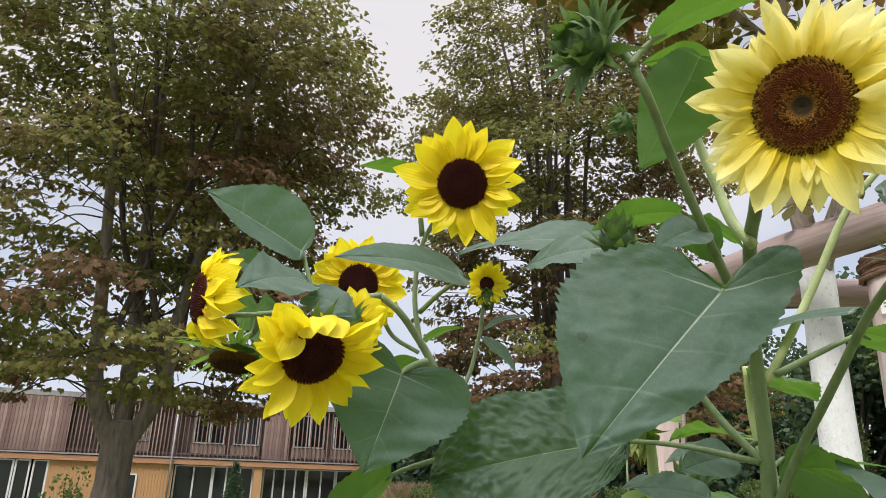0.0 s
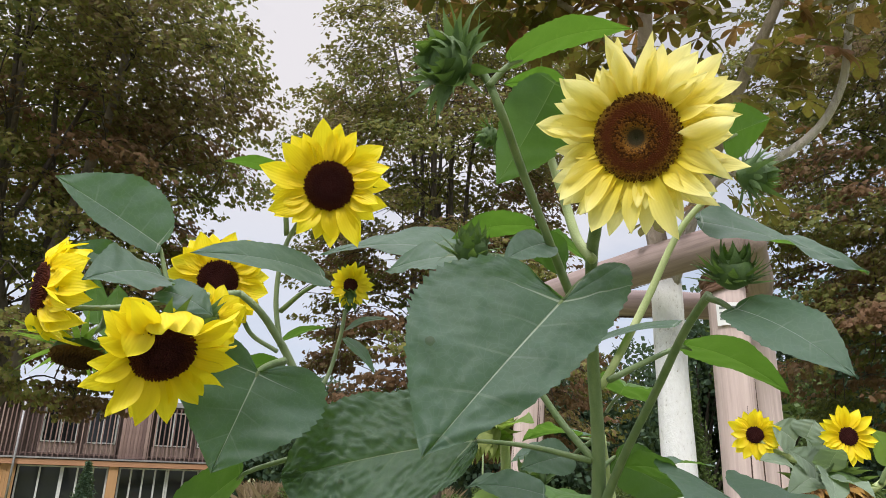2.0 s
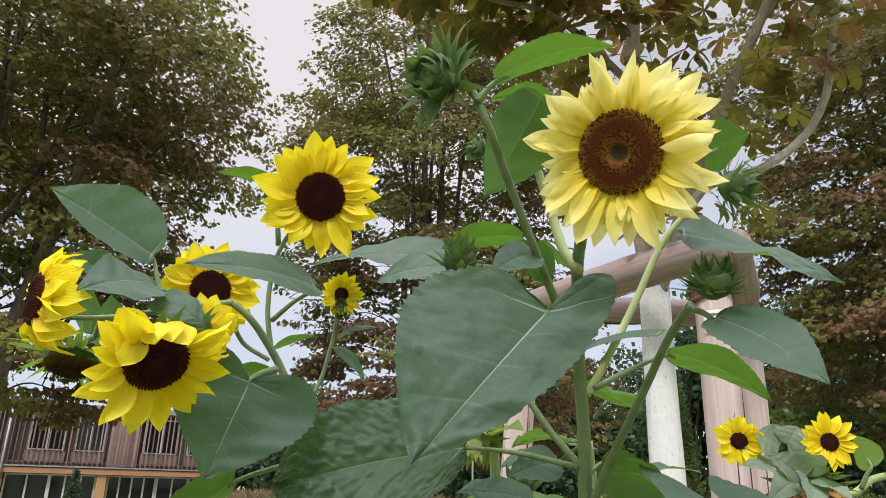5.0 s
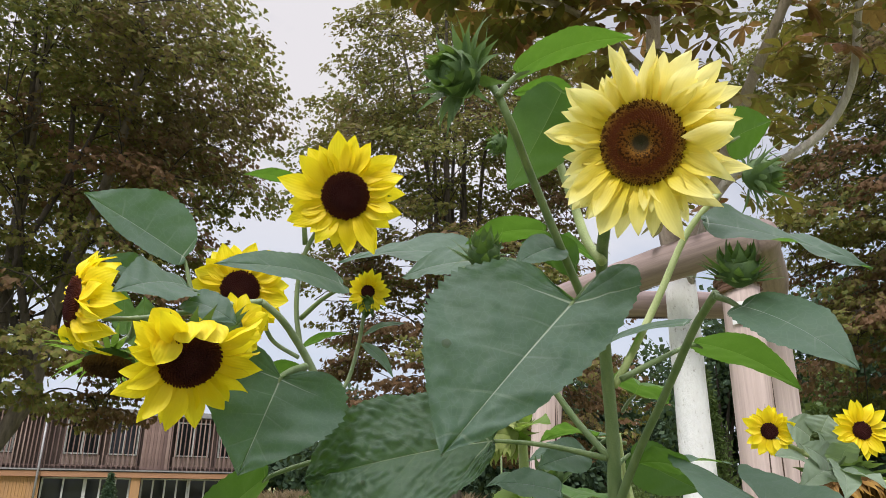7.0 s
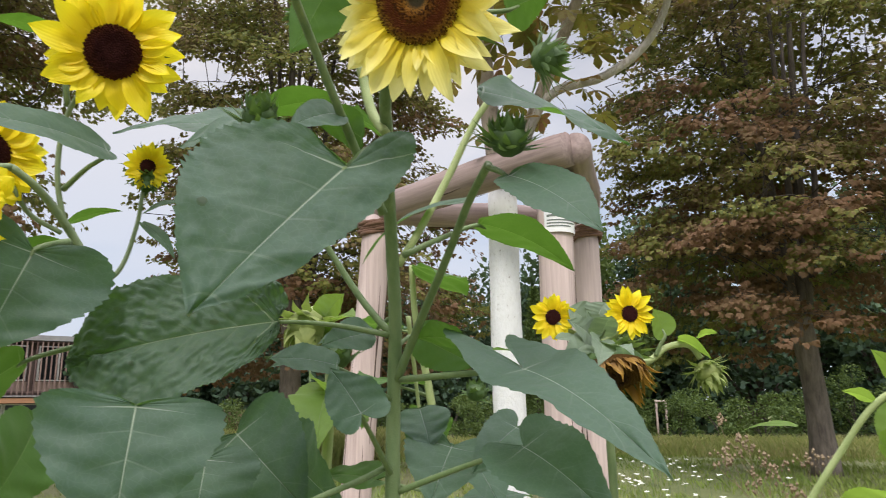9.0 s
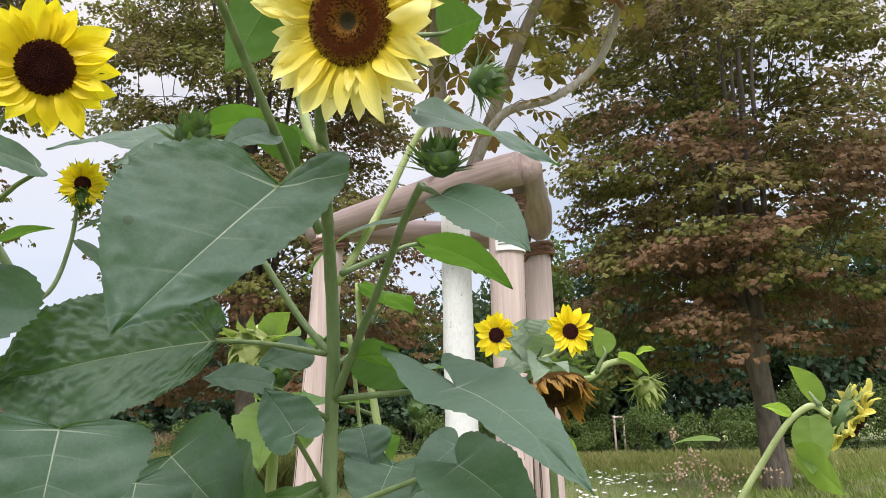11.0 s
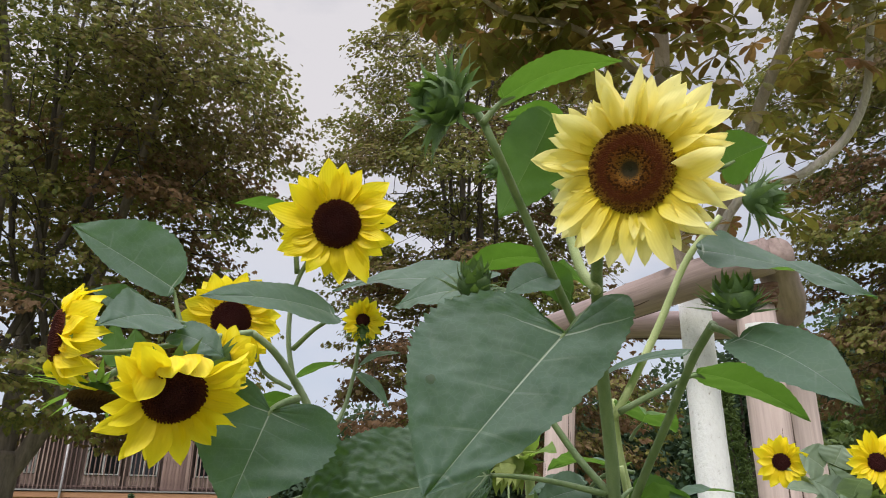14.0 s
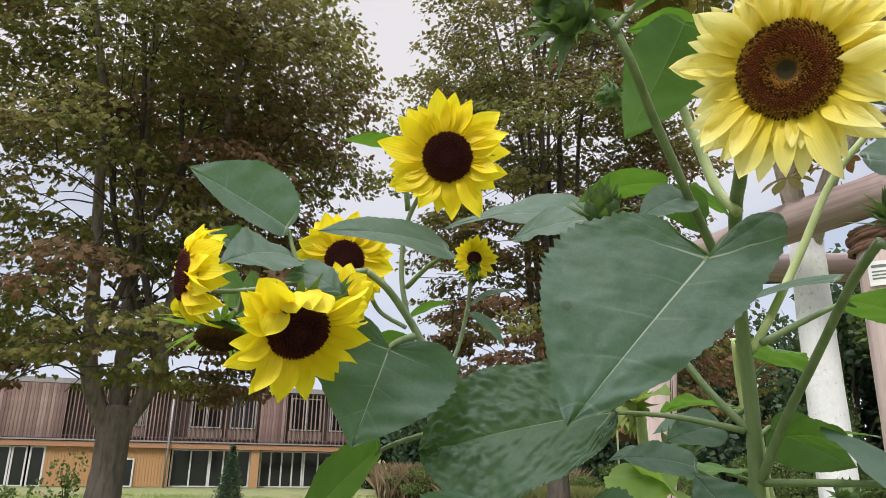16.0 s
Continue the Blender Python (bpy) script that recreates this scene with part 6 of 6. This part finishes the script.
blade(pd, (0.677, 0.422, 1.393), (0.662, 0.440, 1.402), 0.022, (0.34, 0.28, 0.90), 0.08, 0.1, 0.03, "leaf_yellow", 62)
blade(pd, (0.681, 0.406, 1.392), (0.661, 0.395, 1.344), 0.036, (0.93, 0.32, 0.18), 0.05, 0.1, 0.03, "leaf_yellow", 63)
blade(pd, (0.666, 0.413, 1.359), (0.662, 0.368, 1.330), 0.043, (0.70, 0.40, 0.59), 0.05, 0.1, 0.03, "leaf_yellow", 64)
blade(pd, (0.646, 0.479, 1.371), (0.623, 0.521, 1.367), 0.014, (-0.20, -0.21, 0.96), 0.08, 0.1, 0.03, "leaf_yellow", 65)
blade(pd, (0.634, 0.422, 1.304), (0.643, 0.357, 1.315), 0.050, (0.43, 0.34, 0.84), 0.08, 0.1, 0.03, "leaf_yellow", 66)


# ---- nodding head and fresh leaves further back
E0 = (0.39, 1.39, 0)
pe = thing("sunflower_plant", E0, "sunflower with a nodding green seed head and fresh green leaves", "sunflower", "sunflowers")
tube("stem", [E0, (E0[0], E0[1], 0.9), (0.411, 1.389, 1.481), (0.391, 1.360, 1.574), (0.366, 1.347, 1.579), (0.353, 1.335, 1.558)], [0.012, 0.011, 0.008, 0.007], M["stem_pale"], pe, sides=9)
bud(pe, (0.351, 1.337, 1.544), (-0.24, -0.17, -0.96), 0.045, "nodding seed head with yellowing bracts", 40, "bract_pale", seed=41, open_=1.6, long=1.3)
blade(pe, (0.388, 1.344, 1.566), (0.427, 1.346, 1.613), 0.075, (0.32, 0.47, 0.82), 0.08, 0.1, 0.04, "leaf_yellow", 71, lobe=0.2)
blade(pe, (0.394, 1.345, 1.550), (0.426, 1.250, 1.556), 0.091, (-0.04, -0.67, 0.74), 0.08, 0.1, 0.04, "leaf_yellow", 72, lobe=0.2)
blade(pe, (0.385, 1.350, 1.522), (0.313, 1.318, 1.545), 0.075, (-0.04, 0.37, 0.93), 0.08, 0.1, 0.04, "leaf_yellow", 73, lobe=0.2)
blade(pe, (0.398, 1.352, 1.424), (0.346, 1.191, 1.319), 0.133, (-0.34, -0.49, 0.80), 0.08, 0.1, 0.05, "leaf_yellow", 74, lobe=0.2)
blade(pe, (0.404, 1.351, 1.414), (0.420, 1.176, 1.354), 0.124, (0.36, 0.51, 0.79), 0.08, 0.1, 0.05, "leaf_yellow", 75, lobe=0.2)
blade(pe, (0.395, 1.352, 1.350), (0.293, 1.197, 1.276), 0.133, (-0.11, 0.65, 0.76), 0.08, 0.1, 0.05, "leaf_yellow", 76, lobe=0.2)

F0 = (0.60, 1.23, 0)
pf = thing("sunflower_plant", F0, "young sunflower behind the others with crowded low leaves", "sunflower", "sunflowers")
tube("stem", [F0, (F0[0], F0[1], 0.8), (0.565, 1.207, 1.350), (0.523, 1.192, 1.552), (0.506, 1.162, 1.641)], [0.011, 0.010, 0.008, 0.006, 0.005], M["stem_pale"], pf, sides=9)
rf = random.Random(61)
for k in range(16):
    z = 0.72 + 0.86 * (k / 15)
    a = k * 2.4
    st = Vector((F0[0] - 0.02 - 0.03 * (z - 0.9), F0[1], z))
    ln = rf.uniform(0.06, 0.12)
    bp = st + Vector((math.cos(a), math.sin(a), 0.25)) * ln
    tp = bp + Vector((math.cos(a + rf.uniform(-0.5, 0.5)), math.sin(a + rf.uniform(-0.5, 0.5)), rf.uniform(-0.7, 0.1))).normalized() * rf.uniform(0.10, 0.17)
    blade(pf, bp, tp, rf.uniform(0.08, 0.13), (rf.uniform(-0.4, 0.4), rf.uniform(-0.6, 0.1), 1), 0.08, 0.1, 0.05, "leaf" if k % 3 else "leaf_green", 80 + k, st, 0.003, lobe=0.2)

G0 = (-0.22, 1.18, 0)
pg = thing("sunflower_plant", G0, "leafy sunflower low behind the bright heads", "sunflower", "sunflowers")
tube("stem", [G0, (-0.22, 1.18, 0.8), (-0.21, 1.18, 1.25)], [0.011, 0.010, 0.007], M["stem"], pg, sides=9)
for k in range(12):
    z = 0.62 + 0.55 * (k / 11)
    a = k * 2.4 + 0.6
    st = Vector((-0.215, 1.18, z))
    ln = rf.uniform(0.06, 0.12)
    bp = st + Vector((math.cos(a), math.sin(a), 0.25)) * ln
    tp = bp + Vector((math.cos(a), math.sin(a), rf.uniform(-0.7, 0.0))).normalized() * rf.uniform(0.11, 0.18)
    blade(pg, bp, tp, rf.uniform(0.09, 0.14), (rf.uniform(-0.4, 0.4), rf.uniform(-0.6, 0.1), 1), 0.08, 0.1, 0.05, "leaf" if k % 2 else "leaf_green", 110 + k, st, 0.003, lobe=0.2)


# ---------------------------------------------------------------- meadow
def ground_z(x, y):
    r = np.hypot(x, y)
    q = np.clip((r - 16) / 20, 0, 1)
    return -0.4 * q * q * (3 - 2 * q)


def blades_of_grass(name, label, az0, az1, r0, r1, count, h0, h1, material, seed, width=0.012, clump=1.2):
    rng = np.random.default_rng(seed)
    az = np.radians(90 - rng.uniform(az0, az1, count))
    r = np.sqrt(rng.uniform(r0 * r0, r1 * r1, count))
    x, y = r * np.cos(az), r * np.sin(az)
    keep = np.array([noise.noise(Vector((a / clump, b / clump, seed))) for a, b in zip(x, y)]) + rng.uniform(-0.4, 0.5, count) > -0.1
    x, y = x[keep], y[keep]
    n = len(x)
    base = np.stack([x, y, ground_z(x, y) - 0.03], 1)
    h = rng.uniform(h0, h1, n)
    lean = rng.normal(0, 0.35, (n, 2))
    t = rng.uniform(0, math.pi, n)
    s = np.stack([np.cos(t), np.sin(t), np.zeros(n)], 1) * width * (0.6 + 0.4 * (r[keep] / 10))[:, None]
    tip = base + np.stack([lean[:, 0] * h, lean[:, 1] * h, h], 1)
    mid = base + np.stack([lean[:, 0] * h * 0.35, lean[:, 1] * h * 0.35, h * 0.6], 1)
    V = np.stack([base - s, mid - s * 0.7, tip, mid + s * 0.7], 1).reshape(-1, 3)
    V[3::4] = (base + s) * 0.5 + (mid + s * 0.7) * 0.5
    ob = tagged(new(name, quad_mesh(name, V, np.arange(n * 4).reshape(-1, 4), material)), label, "grass", kind="stuff")
    return ob


blades_of_grass("meadow_grass", "short green meadow grass", 12, 62, 4.5, 24, 45000, 0.06, 0.16, M["grass"], 1, 0.012)
blades_of_grass("meadow_grass", "short grass of the lawn before the building", -32, 12, 9, 37, 32000, 0.05, 0.12, M["grass"], 2, 0.012)
blades_of_grass("tall_grass", "tall half-dry grass at the far side of the meadow", 18, 62, 19, 30, 20000, 0.18, 0.5, M["tall_grass"], 3, 0.014, 2.5)
blades_of_grass("tall_weeds", "tall dry weeds under the trees", 2, 18, 16, 30, 14000, 0.4, 0.9, M["tall_grass"], 4, 0.016, 2.0)
blades_of_grass("dry_reeds", "bed of pale dry stalks", -4, 11, 34, 40, 9000, 0.9, 1.7, M["dry"], 5, 0.03, 3.0)


def umbels(seed, count):
    """White wild carrot heads over the grass: flat little tufts on thin stalks."""
    rng = random.Random(seed)
    vs, fs, sv, sf = [], [], [], []
    for k in range(count):
        az = radians(90 - rng.gauss(34, 4.5))
        r = rng.uniform(8, 14.5)
        x, y = r * math.cos(az), r * math.sin(az)
        if noise.noise(Vector((x * 0.5, y * 0.5, 3))) < -0.12:
            continue
        h = rng.uniform(0.2, 0.42)
        for j in range(7):
            a, q = rng.uniform(0, 6.28), rng.uniform(0, 0.035)
            c = Vector((x + q * math.cos(a), y + q * math.sin(a), h + rng.uniform(-0.008, 0.008)))
            b = len(vs)
            w = rng.uniform(0.012, 0.022)
            for i in range(5):
                t = i * 1.2566
                vs.append(c + Vector((w * math.cos(t), w * math.sin(t), 0)))
            vs.append(c + Vector((0, 0, 0.010)))
            fs += [(b + i, b + (i + 1) % 5, b + 5) for i in range(5)]
        v, f = tube_data([Vector((x, y, -0.02)), Vector((x, y, h * 0.5)), Vector((x, y, h))], [0.003, 0.002], 3, 0, 0, False)
        sf += [tuple(i + len(sv) for i in q) for q in f]
        sv += v
    ob = tagged(new("wild_carrot_flowers", mesh_from("wild_carrot_flowers", vs, fs, M["umbel"], False)), "white wild carrot flowers scattered in the grass", "wildflowers", kind="stuff")
    tagged(new("wild_carrot_stalks", mesh_from("wild_carrot_stalks", sv, sf, M["stem"])), "thin green stalks of the wild carrots", "wildflowers", kind="stuff")


umbels(8, 190)


# dried weed standing near the meadow's edge
def dried_weed(base, h, seed):
    rng = random.Random(seed)
    ob = thing("dried_weed", base, "dried brown weed with many seed heads", "weed")
    tv, tf, hv, hf = [], [], [], []

    def grow(p, d, ln, r, depth):
        e = p + d * ln
        v, f = tube_data([p, p.lerp(e, 0.5) + Vector((rng.uniform(-1, 1), rng.uniform(-1, 1), 0)) * ln * 0.06, e], [r, r * 0.6], 4, 0, 0, False)
        tf.extend(tuple(i + len(tv) for i in q) for q in f)
        tv.extend(v)
        if depth == 0:
            for k in range(5):
                c = e + Vector((rng.gauss(0, 0.02), rng.gauss(0, 0.02), rng.gauss(0, 0.02)))
                w = rng.uniform(0.008, 0.016)
                b = len(hv)
                hv.extend([c + Vector((w, 0, 0)), c + Vector((0, w, 0)), c + Vector((-w, 0, 0)), c + Vector((0, -w, 0)), c + Vector((0, 0, w * 1.4)), c + Vector((0, 0, -w * 1.4))])
                hf.extend([(b, b + 1, b + 4), (b + 1, b + 2, b + 4), (b + 2, b + 3, b + 4), (b + 3, b, b + 4), (b + 1, b, b + 5), (b + 2, b + 1, b + 5), (b + 3, b + 2, b + 5), (b, b + 3, b + 5)])
            return
        for k in range(rng.randint(2, 4)):
            q = p.lerp(e, rng.uniform(0.45, 1.0))
            grow(q, (d + Vector((rng.gauss(0, 0.55), rng.gauss(0, 0.55), rng.uniform(0, 0.4)))).normalized(), ln * rng.uniform(0.45, 0.65), r * 0.6, depth - 1)

    for k in range(3):
        grow(Vector((rng.gauss(0, 0.05), rng.gauss(0, 0.05), 0)), Vector((rng.gauss(0, 0.15), rng.gauss(0, 0.15), 1)).normalized(), h * 0.55, 0.006, 3)
    child("stalk", mesh_from("stalk", tv, tf, M["dry"]), ob)
    child("seed_fluff", mesh_from("seed_fluff", hv, hf, M["dry"], False), ob, kind="stuff")
    return ob


dried_weed((3.90, 3.52, 0), 1.15, 3)


# ---------------------------------------------------------------- conifers and shrubs by the building
def conifer(loc, h, r, count, mat, label, seed):
    rng = np.random.default_rng(seed)
    ob = thing("conifer", loc, label, "conifer")
    t = rng.uniform(0, 1, count) ** 1.25
    a = rng.uniform(0, 2 * math.pi, count)
    q = r * (1 - t) ** 0.8 * (0.75 + 0.25 * np.sin(7 * a + 9 * t)) * rng.uniform(0.5, 1, count)
    pos = np.stack([q * np.cos(a), q * np.sin(a), 0.05 * h + t * h * 0.95 - 0.25 * q], 1)
    V, Q = simple_leaves(rng, pos, 0.10, 0.14)
    child("needles", quad_mesh("needles", V, Q, mat), ob, kind="stuff")
    v, f = tube_data([Vector((0, 0, -0.1)), Vector((0, 0, h * 0.5)), Vector((0, 0, h * 0.95))], [0.05, 0.03, 0.008], 6)
    child("trunk", mesh_from("trunk", v, f, M["twig"]), ob)
    return ob


conifer((-5.98, 22.21, 0), 1.65, 0.55, 5000, M["woods"], "small dense dark conifer on the lawn", 1)
leaf_mass("woodland_tree", (20.60, 29.56, 0), (4.5, 4.5, 10.5), 5000, 0.32, M["shrub"], "light green tree before the dark wood", "tree", 303, True, 14)
conifer((6.61, 11.73, 0), 3.5, 0.8, 7000, M["shrub"], "young light green conifer in the meadow", 2)
leaf_mass("shrub", (-7.86, 16.20, 0), (0.9, 0.9, 1.35), 420, 0.10, M["shrub"], "thin light green shrub on the lawn", "shrub", 301, True, 10)
leaf_mass("shrub", (-9.38, 16.53, 0), (0.7, 0.7, 0.7), 260, 0.10, M["shrub"], "low weedy shrub on the lawn", "shrub", 302, True, 7)


def far_stakes(loc):
    ob = thing("sapling_guard", (loc[0], loc[1], -0.35), "grey timber guard of posts and rails round a sapling", "tree guard")
    for x, y in ((-0.3, 0), (0.3, 0.1), (0.05, 0.45)):
        v, f = tube_data([Vector((x, y, -0.2)), Vector((x, y, 0.8)), Vector((x, y, 1.75))], [0.05, 0.05], 8)
        child("post", mesh_from("post", v, f, M["stake"]), ob)
    for (a, b) in (((-0.36, 0), (0.36, 0.1)), ((0.3, 0.1), (0.05, 0.45))):
        v, f = tube_data([Vector((*a, 1.68)), Vector(((a[0] + b[0]) / 2, (a[1] + b[1]) / 2, 1.68)), Vector((*b, 1.68))], [0.045, 0.045], 8)
        child("rail", mesh_from("rail", v, f, M["stake"]), ob)


far_stakes((21.16, 26.66, 0))

bench = thing("garden_bench", (0.41, 30.01, 0), "low white slab bench on the lawn", "bench")
bench.location.z = -0.3
part("slab", box_bm((0.85, 0.35, 0.12), (0, 0, 0.26), 0.02), M["white"], bench)
part("foot", box_bm((0.1, 0.3, 0.3), (-0.3, 0, 0.08)), M["white"], bench)
part("foot", box_bm((0.1, 0.3, 0.3), (0.3, 0, 0.08)), M["white"], bench)

for gx in ((-5.30, 34.60, 0), (-4.67, 32.67, 0)):
    bo = thing("marker_post", gx, "short red and white marker post", "post", "marker posts")
    bo.location.z = -0.4
    for z0, z1, mt in ((0, 0.25, "white"), (0.252, 0.45, "red"), (0.452, 0.7, "white")):
        v, f = tube_data([Vector((0, 0, z0)), Vector((0, 0, (z0 + z1) / 2)), Vector((0, 0, z1))], [0.05, 0.05], 10)
        child("band", mesh_from("band", v, f, M[mt]), bo)


# pink aster behind the nodding seed head
Q0 = (0.40, 1.54, 0)
pink = thing("pink_aster", Q0, "small pink aster on a thin green stalk", "flower")
tube("stalk", [Q0, (Q0[0], Q0[1], 0.6), (0.395, 1.516, 1.551)], [0.003, 0.0025, 0.002], M["stem"], pink)
o = Vector(Q0)
head = child("flower_head", dome(0.010, 0.006, 0.008, M["disc_faded"]), pink, "", aim(Vector((0.395, 1.515, 1.558)) - o, (-0.00, -0.98, 0.22)))
pk = petal_mesh(0.024, 0.007, 0.1, 0.3, 5, "petal_pink", 0.3)
for k in range(18):
    child("petal", pk, head, "", Matrix.Rotation(k * 0.349, 4, "Z") @ Matrix.Translation((0.008, 0, 0.001 * (k % 3))))
